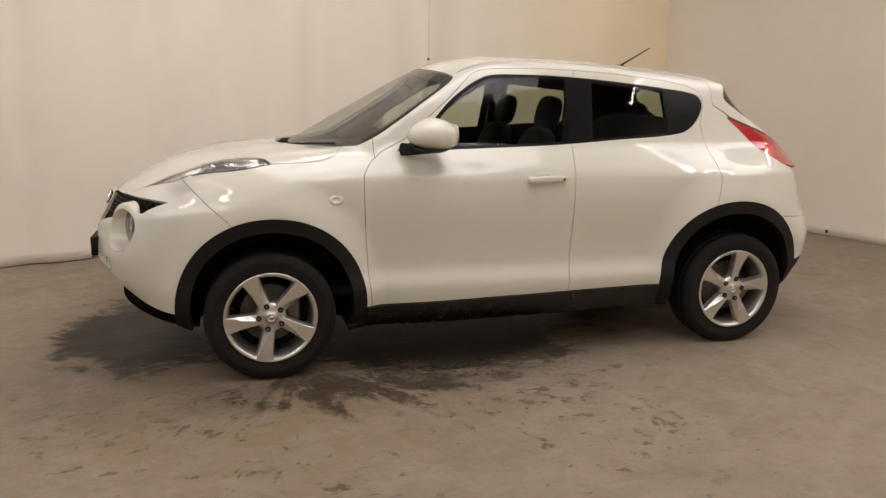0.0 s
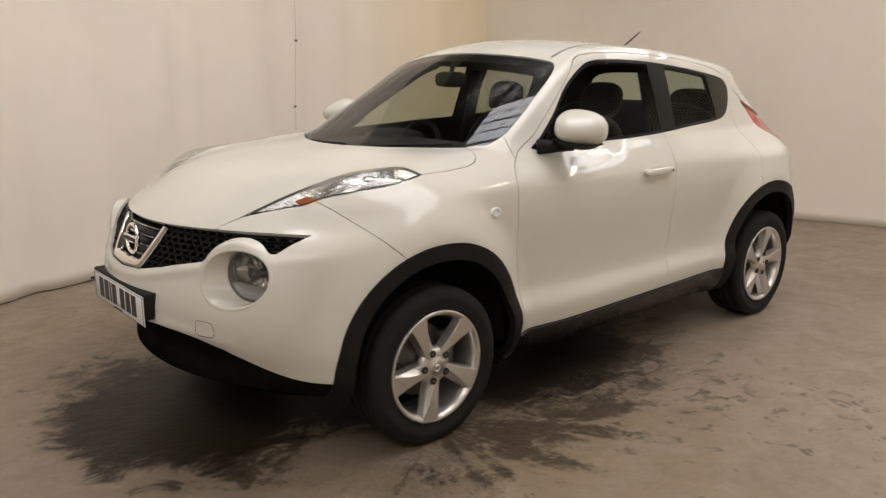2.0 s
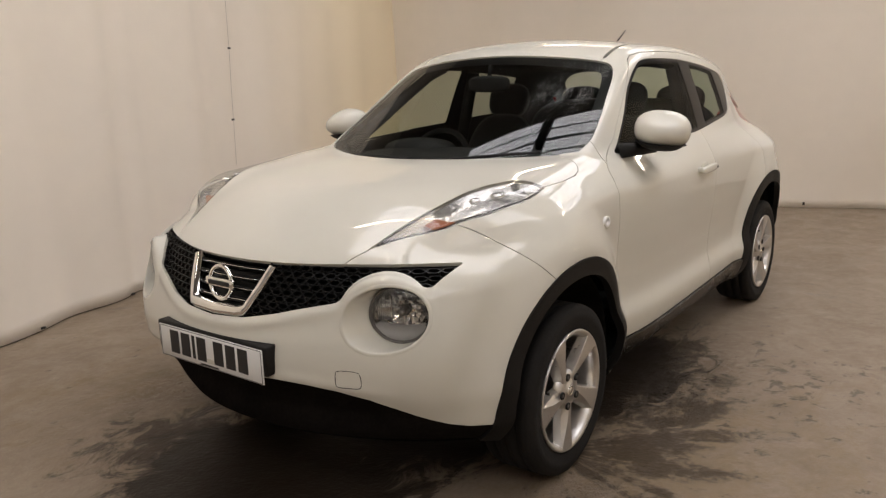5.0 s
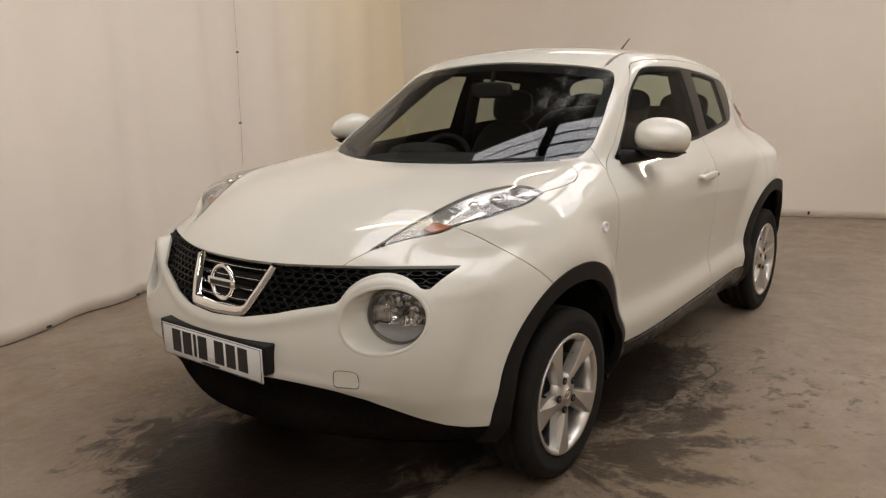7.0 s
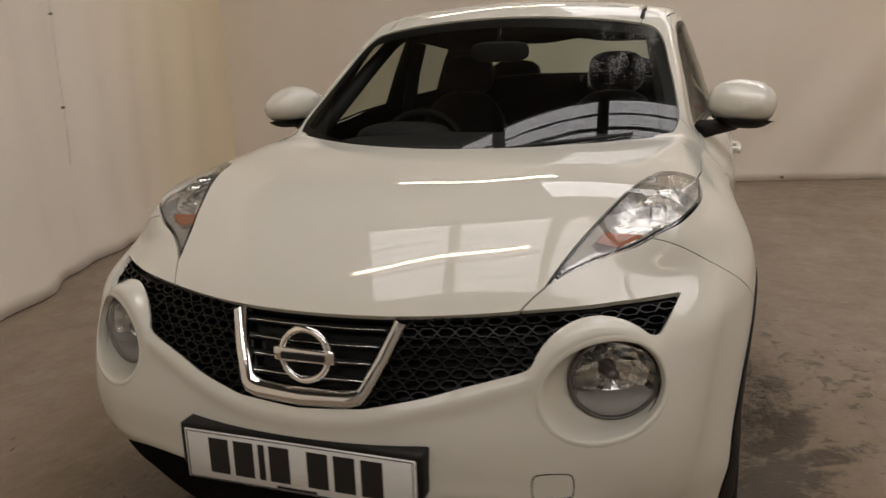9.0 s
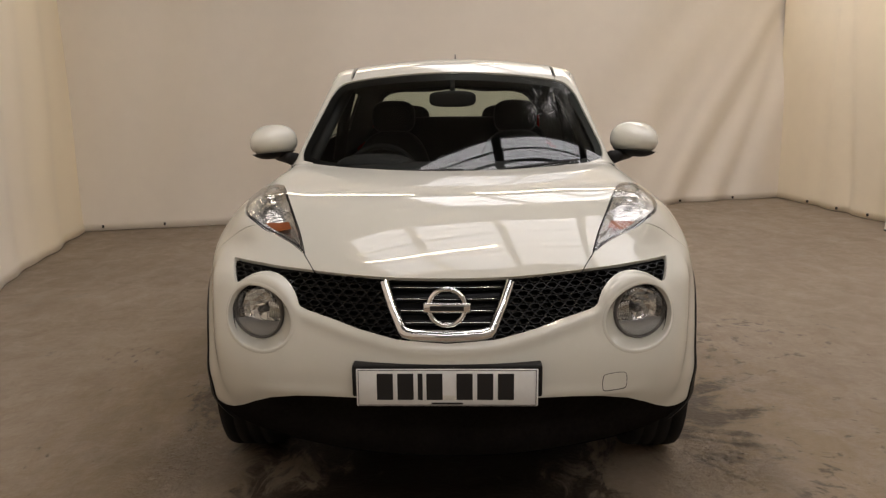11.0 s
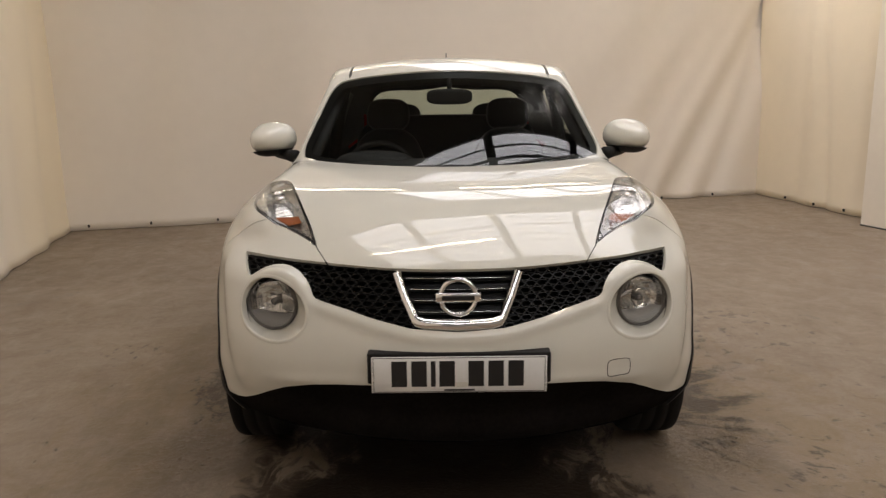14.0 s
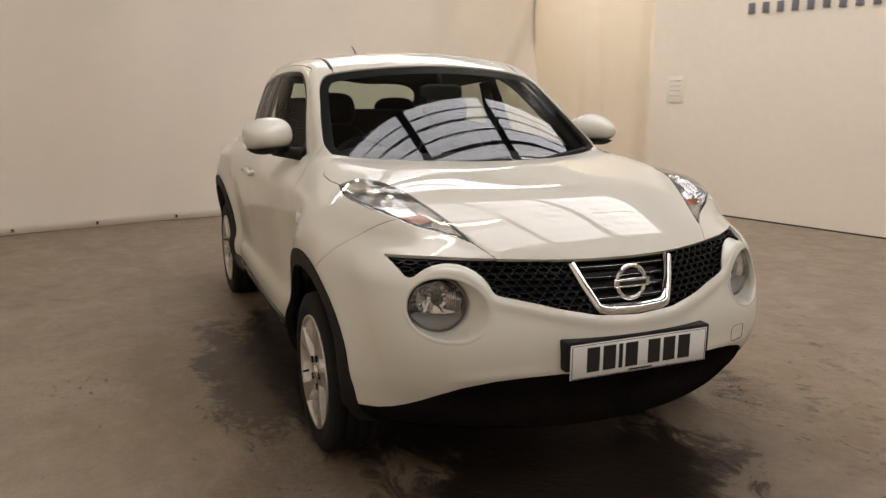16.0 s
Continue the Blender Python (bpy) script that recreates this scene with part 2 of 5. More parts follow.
# half width over height at the doors, and how it grows and shrinks along the car, low and high
side_z = curve((0.1, 0.77), (0.2, 0.80), (0.28, 0.832), (0.36, 0.853), (0.42, 0.859), (0.5, 0.838), (0.6, 0.841), (0.75, 0.857), (0.86, 0.862), (0.96, 0.852),
               (1.04, 0.815), (1.1, 0.778), (1.28, 0.712), (1.45, 0.642), (1.7, 0.53))
low_x = curve((-2.1, -0.16), (-1.8, -0.08), (-1.5, -0.006), (-1.2, -0.008), (-0.8, -0.004), (0, 0), (0.5, -0.006), (0.78, -0.034), (1.1, -0.03), (1.4, -0.035), (1.7, -0.05), (2.2, -0.10))
high_x = curve((-1.8, -0.19), (-1.4, -0.142), (-1.05, -0.075), (-0.6, -0.022), (0, -0.006), (0.2, -0.036), (0.4, -0.058), (0.7, -0.078), (1.0, -0.090), (1.4, -0.075), (2.0, -0.08))
LAMP = Vector((1.885, 0.601, 0.712))
LAMP_AXIS = Vector((math.cos(0.40), math.sin(0.40), 0.03)).normalized()


def half_width(x, z):
    w = side_z(z) + low_x(x) * (1 - smooth(0.93, 1.10, z)) + high_x(x) * smooth(0.93, 1.10, z)
    # flares round the wheels, with a soft shoulder
    front_r = np.hypot((x - 1.245) / 0.51, (z - 0.36) / 0.56)
    rear_r = np.hypot((x + 1.30) / 0.56, (z - 0.38) / 0.58)
    w = w + 0.059 * (1 - smooth(0.74, 1.10, front_r)) + 0.010 * np.exp(-((x - 1.25) / 0.36) ** 2 - ((z - 0.90) / 0.09) ** 2)
    w = w - 0.022 * np.exp(-((x + 1.45) / 0.20) ** 2 - ((z - 0.87) / 0.08) ** 2)
    w = w - 0.021 * np.exp(-((z - 0.405) / 0.065) ** 2) * smooth(1.05, 1.35, x)
    w = w + 0.046 * (1 - smooth(0.72, 1.12, rear_r)) + 0.004 * np.exp(-((x + 1.38) / 0.36) ** 2 - ((z - 0.96) / 0.10) ** 2)
    return w


def lamp_local(x, y, z):
    """Place in the lamp's own frame: along its axis, outwards and up."""
    a = LAMP_AXIS
    dx, dy, dz = x - LAMP.x, y - LAMP.y, z - LAMP.z
    d = dx * a.x + dy * a.y + dz * a.z
    out = (dy * a.x - dx * a.y) / math.hypot(a.x, a.y)
    return d, out, dz - d * a.z


def oval(out, up, c, a, b):
    return (np.hypot((out - c) / a, up / b) - 1) * b


grille_low = curve((0, 0.672), (0.125, 0.678), (0.262, 0.704), (0.34, 0.722), (0.43, 0.743), (0.47, 0.754), (0.6, 0.76))


def skin(x, y, z):
    """The body as one field, negative inside."""
    y = np.abs(y)
    corner = 1 - 0.23 * smooth(0.3, 0.6, y) * smooth(0.90, 0.76, z) * smooth(0.20, 0.36, z)
    s = x + drop_front(y) * corner * smooth(-0.1, 0.75, x) - drop_rear(y) * (1 + 1.3 * smooth(1.1, 1.4, z)) * smooth(0.3, 1.2, -x)
    zz = z + 0.055 * (y / 0.6) ** 2 * smooth(1.1, 1.45, z)
    low = smooth(1.14, 0.98, z)
    f = smax(profile(s, zz), y - half_width(x, z), 0.045 - 0.023 * smooth(0.1, 0.4, x) + 0.10 * low)
    # the slim lamps stand a little proud of the wings
    f = f - 0.038 * np.exp(-((x - 1.54) / 0.16) ** 2 - ((y - 0.67) / 0.09) ** 2) * smooth(0.85, 0.95, z)
    f = f + 0.012 * np.exp(-((x - 1.67) / 0.10) ** 2 - ((y - 0.69) / 0.10) ** 2 - ((z - 0.855) / 0.045) ** 2)
    near = (x > 1.5) & (z > 0.4) & (z < 1.0)
    d, out, up = lamp_local(x, y, z)
    # a raised edge below the grille and a small lip over the chin
    ridge = 0.009 * np.exp(-((z - grille_low(y) + 0.020) / 0.020) ** 2) * smooth(0.50, 0.42, y)
    lip = 0.007 * np.exp(-((z - 0.510 + 0.10 * np.maximum(y - 0.3, 0)) / 0.020) ** 2) * smooth(0.66, 0.5, y)
    f = f - (ridge + lip) * smooth(1.6, 1.75, x)
    # a barrel stands out over the grille, with a dish that opens inwards and down from the lens
    barrel = smax(smax(oval(out, up, -0.028, 0.140, 0.117), d - 0.006 + 0.14 * out, 0.030), -d - 0.25, 0.02)
    return np.where(near, smin(f, barrel, 0.022), f)


def dish_at(t):
    """The dish round the lens at step t out from it: middle, half width, middle height, half height."""
    return 0.009 - 0.029 * t, 0.096 + 0.026 * t, -0.004 - 0.003 * t, 0.088 + 0.0035 * t


def skin_normal(P, e=0.009):
    n = np.stack([skin(P[:, 0] + (e if i == 0 else 0), P[:, 1] + (e if i == 1 else 0), P[:, 2] + (e if i == 2 else 0))
                  - skin(P[:, 0] - (e if i == 0 else 0), P[:, 1] - (e if i == 1 else 0), P[:, 2] - (e if i == 2 else 0)) for i in range(3)], 1) / (2 * e)
    return n


def surface(h):
    """The skin as a fine mesh: one point for each cell that the skin crosses, drawn onto it."""
    X = np.arange(-2.06, 2.2, h)
    Yh = np.arange(h / 2, 1.0, h)
    Z = np.arange(0.14, 1.64, h)
    Fh = np.stack([skin(x, *np.meshgrid(Yh, Z, indexing="ij")) for x in X])
    F = np.concatenate([Fh[:, ::-1], Fh], 1)
    Y = np.concatenate([-Yh[::-1], Yh])
    S = F < 0
    nx, ny, nz = (n - 1 for n in F.shape)
    C = np.zeros((nx, ny, nz), np.int8)
    for i in (0, 1):
        for j in (0, 1):
            for k in (0, 1):
                C += S[i:nx + i, j:ny + j, k:nz + k]
    cells = np.argwhere((C > 0) & (C < 8))
    index = np.full((nx, ny, nz), -1, np.int64)
    index[tuple(cells.T)] = np.arange(len(cells))
    P = np.stack([X[cells[:, 0]], Y[cells[:, 1]], Z[cells[:, 2]]], 1) + h / 2
    T = []
    for ax in range(3):
        A = np.moveaxis(S, ax, 0)
        I = np.moveaxis(index, ax, 0)
        cross = A[1:, 1:-1, 1:-1] != A[:-1, 1:-1, 1:-1]
        c = np.argwhere(cross)
        up = A[:-1, 1:-1, 1:-1][tuple(c.T)]
        i, j, k = c.T
        q = np.stack([I[i, j, k], I[i, j + 1, k], I[i, j + 1, k + 1], I[i, j, k + 1]], 1)
        flip = up if ax != 1 else ~up
        q[~flip] = q[~flip][:, ::-1]
        T.append(np.concatenate([q[:, :3], q[:, [0, 2, 3]]]))
    T = np.concatenate(T)
    T = T[(T >= 0).all(1)]
    for _ in range(5):
        n = skin_normal(P, 0.005)
        step = (skin(*P.T) / np.maximum((n * n).sum(1), 0.05))[:, None] * n
        P = P - np.clip(step, -h, h)
    n = skin_normal(P)
    n = n / np.maximum(np.linalg.norm(n, axis=1), 1e-9)[:, None]
    fn = np.cross(P[T[:, 1]] - P[T[:, 0]], P[T[:, 2]] - P[T[:, 0]])
    bad = (fn * n[T[:, 0]]).sum(1) < 0
    T[bad] = T[bad][:, ::-1]
    return P, T, n


def clip(V, T, g):
    """Keeps the part of the mesh where g < 0; V carries all values of a point."""
    ins = g < 0
    cnt = ins[T].sum(1)
    keep = T[cnt == 3]
    news = []
    base = len(V)
    tri_a, tri_b = T[cnt == 1], T[cnt == 2]
    rot = lambda t, k: np.where(k[:, None] == 0, t, np.where(k[:, None] == 1, t[:, [1, 2, 0]], t[:, [2, 0, 1]]))
    tri_a = rot(tri_a, ins[tri_a].argmax(1)) if len(tri_a) else tri_a
    tri_b = rot(tri_b, (~ins[tri_b]).argmax(1)) if len(tri_b) else tri_b
    pairs = np.concatenate([tri_a[:, [0, 1]], tri_a[:, [0, 2]], tri_b[:, [1, 0]], tri_b[:, [2, 0]]])
    if len(pairs):
        key = np.sort(pairs, 1)
        uniq, inv = np.unique(key, axis=0, return_inverse=True)
        inv = inv.reshape(-1)
        ga, gb = g[uniq[:, 0]], g[uniq[:, 1]]
        t = (ga / np.where(ga == gb, 1, ga - gb))[:, None]
        news = V[uniq[:, 0]] * (1 - t) + V[uniq[:, 1]] * t
        na, nb = len(tri_a), len(tri_b)
        e = base + inv
        out = [keep, np.stack([tri_a[:, 0], e[:na], e[na:2 * na]], 1)]
        p, q = e[2 * na:2 * na + nb], e[2 * na + nb:]
        out += [np.stack([p, tri_b[:, 1], tri_b[:, 2]], 1), np.stack([p, tri_b[:, 2], q], 1)]
        keep, V = np.concatenate(out), np.concatenate([V, news])
    used = np.unique(keep)
    back = np.zeros(len(V), np.int64)
    back[used] = np.arange(len(used))
    return V[used], back[keep]


SV, ST, SN = surface(0.0095)
AX, AY, AZ = SV[:, 0], np.abs(SV[:, 1]), SV[:, 2]


def area(a, b, pts, n=6, closed=True):
    return poly_distance(spline(pts, n, True) if n > 1 else np.array(pts), a, b)


def circle(a, b, ca, cb, r, p=2.0):
    return (np.abs(a - ca) ** p + np.abs(b - cb) ** p) ** (1 / p) - r


FIELD = {}
front = AX > 0.0
far = np.where(front, -1.0, 1.0)
FIELD["screen"] = np.maximum.reduce([far, area(AY, AZ, [(-0.3, 1.02), (0, 1.02), (0.3, 1.02), (0.5, 1.03), (0.62, 1.06), (0.664, 1.12), (0.648, 1.20), (0.618, 1.29), (0.585, 1.38), (0.548, 1.422),
                                           (0.47, 1.443), (0.25, 1.467), (0, 1.477), (-0.3, 1.467)], 5), AX - 1.150 + 0.80 * AY**2])
FIELD["cowl"] = np.maximum.reduce([AX - 1.160 + 0.80 * AY**2, 0.60 - AX, AY - 0.63, AZ - 1.11])
FIELD["dlo"] = np.maximum(area(AX, AZ, [(0.62, 1.073), (0.35, 1.078), (0.06, 1.090), (-0.24, 1.103), (-0.57, 1.125), (-0.88, 1.144), (-0.99, 1.165), (-1.065, 1.215), (-1.122, 1.305),
                                        (-1.098, 1.347), (-1.03, 1.368), (-0.90, 1.385), (-0.60, 1.416), (-0.28, 1.440), (0.02, 1.446), (0.12, 1.440), (0.18, 1.420), (0.324, 1.325), (0.45, 1.195), (0.56, 1.105)], 4), 0.50 - AY)
FIELD["back"] = np.maximum(area(AY, AZ, [(-0.3, 1.04), (0.3, 1.04), (0.5, 1.06), (0.54, 1.14), (0.57, 1.25), (0.56, 1.35), (0.48, 1.415), (0.2, 1.432), (-0.2, 1.432)], 5), 1.2 + AX)
ARCH = {"front": (1.238, 0.337, 0.379, 0.441), "rear": (-1.225, 0.354, 0.381, 0.446)}
side = 0.55 - AY
for w, (cx, cz, r0, r1) in ARCH.items():
    FIELD["well_" + w] = np.maximum(circle(AX, AZ, cx, cz, r0, 2.1), side)
    FIELD["trim_" + w] = np.maximum.reduce([circle(AX, AZ, cx, cz, r1, 2.1), 0.245 - AZ, side])
FIELD["under"] = AZ - 0.205 - 0.070 * smooth(1.40, 1.75, AX)
FIELD["sill"] = np.maximum.reduce([AZ - (0.344 - 0.022 * AX), np.abs(AX) - 0.95, side])
FIELD["chin"] = np.maximum(area(AY, AZ, [(-0.3, 0.503), (0, 0.503), (0.27, 0.502), (0.37, 0.492), (0.46, 0.479), (0.55, 0.455), (0.61, 0.424), (0.665, 0.388), (0.72, 0.355), (0.76, 0.340), (1.0, 0.31), (1.0, 0.0), (-0.3, 0.0)], 1), 1.3 - AX)
FIELD["heel"] = np.maximum(AZ - (0.45 - 0.05 * (AX + 1.7)), AX + 1.3)
lamp_d, lamp_out, lamp_up = lamp_local(AX, AY, AZ)
GRILLE = np.array([(-0.714, 0.843), (-0.6, 0.846), (-0.42, 0.844), (-0.2, 0.839), (0, 0.838), (0.2, 0.839), (0.42, 0.844), (0.6, 0.846), (0.714, 0.843), (0.683, 0.792), (0.58, 0.775), (0.46, 0.752), (0.42, 0.740), (0.33, 0.721), (0.262, 0.704), (0.14, 0.680), (0, 0.672), (-0.2, 0.672)])
FIELD["grille"] = np.maximum(poly_distance(GRILLE, AY, AZ), 1.55 - AX)
FIELD["grille"] = smax(FIELD["grille"], 0.006 - oval(lamp_out, lamp_up, -0.028, 0.140, 0.117), 0.012)
dc, da, dm, db = dish_at(np.clip((lamp_d + 0.03) / 0.05, 0, 1.9))
FIELD["pod"] = np.maximum.reduce([(np.hypot((lamp_out - dc) / da, (lamp_up - dm) / db) - 1) * db, 1.7 - AX, -0.12 - lamp_d])
EYE = np.vstack([spline([(1.825, 0.450), (1.72, 0.485), (1.60, 0.530), (1.45, 0.583), (1.33, 0.620), (1.285, 0.640), (1.262, 0.668), (1.225, 0.738)], 6)[:-1],
                 spline([(1.225, 0.738), (1.34, 0.747), (1.45, 0.736), (1.56, 0.702), (1.635, 0.640), (1.69, 0.568), (1.76, 0.500), (1.825, 0.450)], 6)[:-1]])
FIELD["eye"] = np.maximum(poly_distance(EYE, AX, AY), 0.86 - AZ)
FIELD["tail_lamp"] = np.maximum(area(AX, AZ, [(-1.29, 1.238), (-1.47, 1.182), (-1.62, 1.128), (-1.76, 1.072), (-1.84, 1.0), (-1.78, 0.945), (-1.66, 0.962), (-1.56, 0.995), (-1.50, 1.042), (-1.44, 1.105), (-1.37, 1.170)], 4), 0.42 - AY)
FIELD["ditch"] = np.maximum.reduce([np.abs(AY - 0.502 + 0.03 * np.clip(AX + 0.3, -2, 0) ** 2) - 0.0065, AX - 0.26, -1.45 - AX, 1.36 - AZ])
FIELD["roof"] = np.maximum.reduce([AY - 0.502 + 0.03 * np.clip(AX + 0.3, -2, 0) ** 2, AX - 0.6, -1.575 - AX, 1.36 - AZ])
FIELD["bonnet"] = np.maximum.reduce([area(AX, AY, [(2.2, -0.3), (2.2, 0.36), (1.93, 0.40), (1.885, 0.418), (1.825, 0.452), (1.6, 0.53), (1.33, 0.64), (1.27, 0.70), (1.245, 0.733), (1.12, 0.743), (1.0, 0.738), (0.95, 0.725),
                                                   (0.922, 0.705), (0.905, 0.67), (0.895, 0.62), (0.8, 0.55), (0.8, -0.3)], 1), 0.838 + 0.034 * AY**2 - AZ, AZ - 1.16])
FIELD["front_door"] = np.maximum(area(AX, AZ, [(0.765, 0.30), (0.785, 0.5), (0.795, 0.72), (0.802, 0.90), (0.799, 0.965), (0.765, 1.015), (0.70, 1.068), (0.58, 1.125), (0.46, 1.225), (0.33, 1.335), (0.22, 1.442), (0.18, 1.462), (0.10, 1.475),
                                               (-0.1, 1.480), (-0.335, 1.474), (-0.285, 1.2), (-0.272, 1.0), (-0.268, 0.7), (-0.260, 0.30)], 1), 0.5 - AY)
FIELD["rear_door"] = np.maximum(area(AX, AZ, [(-0.260, 0.30), (-0.268, 0.7), (-0.272, 1.0), (-0.285, 1.2), (-0.335, 1.474), (-0.58, 1.460), (-0.88, 1.430), (-1.03, 1.405), (-1.115, 1.37), (-1.13, 1.31), (-1.09, 1.20), (-1.108, 1.09), (-1.118, 0.92),
                                              (-1.085, 0.79), (-0.9, 0.6), (-0.8, 0.3)], 1), 0.5 - AY)
FIELD["bumper"] = np.maximum(-((AX - 1.44) * 0.125 - (AZ - 0.775) * 0.14) / 0.188, 1.33 - AX)
FIELD["wing"] = np.maximum.reduce([0.735 - AX, AZ - 1.3, 0.45 - AY])
FIELD["tailgate"] = np.maximum.reduce([AY - 0.60, AX + 1.2, 0.66 - AZ])
FIELD["rear_bumper"] = np.maximum(AX + 1.42, AZ - 0.68 - 0.1 * (AX + 1.8))
NAMES = list(FIELD)
ALL = np.concatenate([SV, SN, np.stack([FIELD[n] for n in NAMES], 1)], 1)
COL = {n: 6 + i for i, n in enumerate(NAMES)}
GAP = 0.0014


def dip(P, N):
    """The screen runs on straight down behind the bonnet's rear edge."""
    s = P[:, 0] + drop_front(P[:, 1])
    line = 1.0825 - 0.570 * (s - 1.07)
    k = smooth(0.38, 0.62, s)[:, None]
    tilt = 0.511 + 0.035 * (s - 0.9) - 0.009 * P[:, 1] ** 2
    Q = P.copy()
    Q[:, 2] = np.where(s > 1.0, np.minimum(P[:, 2], line), P[:, 2])
    lean = np.stack([tilt, tilt * 0.847 * np.sign(P[:, 1]) * np.abs(P[:, 1]) ** 1.2, np.full(len(P), 0.875)], 1)
    M = N * (1 - k) + lean * k
    return Q, M / np.linalg.norm(M, axis=1)[:, None]


def panel(name, inside, outside, material, parent, label="", hand=0, inset=0.0, push=0.0, rim=0.014, extra=None, gap=GAP, shape=None):
    """Cuts a panel out of the skin: within all of one set of outlines and outside all of another, with a shut line round it and a turned-in edge."""
    V, T = ALL, ST
    if hand:
        V, T = clip(V, T, -hand * V[:, 1])
    for n in inside:
        V, T = clip(V, T, V[:, COL[n]] + gap + inset)
        if not len(T):
            return None
    for n in outside:
        V, T = clip(V, T, gap - V[:, COL[n]])
        if not len(T):
            return None
    if extra is not None:
        for g in extra:
            V, T = clip(V, T, g(V[:, 0], np.abs(V[:, 1]), V[:, 2]))
    P, N = V[:, :3] + V[:, 3:6] * push, V[:, 3:6]
    if shape:
        P, N = shape(P, N)
    E = np.concatenate([T[:, [0, 1]], T[:, [1, 2]], T[:, [2, 0]]])
    key = np.sort(E, 1)
    _, first, counts = np.unique(key, axis=0, return_index=True, return_counts=True)
    B = E[first[counts == 1]]
    if rim and len(B):
        n0 = len(P)
        a, b = B.T
        q = np.concatenate([P[a], P[b], P[b] - N[b] * rim, P[a] - N[a] * rim])
        m = len(B)
        d = np.cross(P[b] - P[a], N[a])
        d /= np.maximum(np.linalg.norm(d, axis=1), 1e-9)[:, None]
        i = np.arange(m)
        R = np.concatenate([np.stack([n0 + i + m, n0 + i, n0 + i + 3 * m], 1), np.stack([n0 + i + m, n0 + i + 3 * m, n0 + i + 2 * m], 1)])
        P, N, T = np.concatenate([P, q]), np.concatenate([N, np.tile(d, (4, 1))]), np.concatenate([T, R])
    return arrays(name, P, T, material, parent, label, N)

# ---- the car ----
car = tagged(new("car"), "white small crossover car with black wheel arch trims, wet from rain", "car")
GLASSES = ["screen", "dlo", "back"]
WELLS = ["well_front", "well_rear"]
TRIMS = ["trim_front", "trim_rear"]
LAMPS = ["grille", "pod", "eye", "tail_lamp"]
HARD = GLASSES + WELLS + TRIMS + ["under", "sill", "chin", "heel"] + LAMPS + ["ditch"]


def recess(P, N):
    """The chin falls back below the bumper and comes forward again in a thin lip."""
    z, y = P[:, 2], np.abs(P[:, 1])
    k = smooth(0.50, 0.44, z) * smooth(0.29, 0.34, z) * smooth(0.62, 0.46, y)
    M = N.copy()
    M[:, 2] += (0.5 * smooth(0.36, 0.46, z) - 0.6 * smooth(0.36, 0.31, z)) * -k
    return P - N * (0.050 * k)[:, None], M / np.linalg.norm(M, axis=1)[:, None]


def fair(P, N):
    """Evens out the bonnet's normals, so that its gloss runs without waves."""
    x, y = P[:, 0] - 1.45, np.abs(P[:, 1])
    basis = np.stack([x**i * y**j for i in range(7) for j in (0, 2, 3, 4)], 1)
    M = np.stack([basis @ np.linalg.lstsq(basis, N[:, 0], rcond=None)[0],
                  P[:, 1] * (basis @ np.linalg.lstsq(basis * P[:, 1:2], N[:, 1], rcond=None)[0]),
                  basis @ np.linalg.lstsq(basis, N[:, 2], rcond=None)[0]], 1)
    return P, M / np.linalg.norm(M, axis=1)[:, None]


def lift(P, N):
    """The underside rises towards the nose."""
    k = smooth(1.30, 1.75, P[:, 0])
    Q = P.copy()
    Q[:, 2] = P[:, 2] * (1 - k) + 0.262 * k
    Q[:, 0] = P[:, 0] - 0.02 * k
    return Q, N


def sink(P, N):
    """The lamp lies in the haunch at its front end and stands proud at its rear."""
    return P + N * (0.020 - 0.031 * smooth(-1.70, -1.54, P[:, 0]))[:, None], N


panel("bonnet", ["bonnet"], GLASSES + ["cowl", "eye", "grille"], PAINT, car, "glossy white bonnet", shape=fair)
panel("roof_panel", ["roof"], GLASSES + ["ditch"], PAINT, car)
panel("front_bumper", ["bumper"], ["bonnet"] + HARD, PAINT, car, "white front bumper with round lamp surrounds")
panel("chin_trim", ["chin"], ["under"] + WELLS + TRIMS, CHIN_BLACK, car, "black plastic lower front trim with a recessed lower intake", push=-0.005, shape=recess)
panel("lower_rear_trim", ["heel"], ["under"] + WELLS + TRIMS, BLACK_PLASTIC, car, "black plastic lower rear trim", push=-0.004)
panel("tailgate", ["tailgate"], GLASSES + ["tail_lamp", "roof", "ditch", "rear_bumper"], PAINT, car)
panel("rear_bumper", ["rear_bumper"], HARD + ["tailgate"], PAINT, car)
panel("underbody", ["under"], WELLS, UNDER, car, "dark underbody", push=-0.01, rim=0, shape=lift)
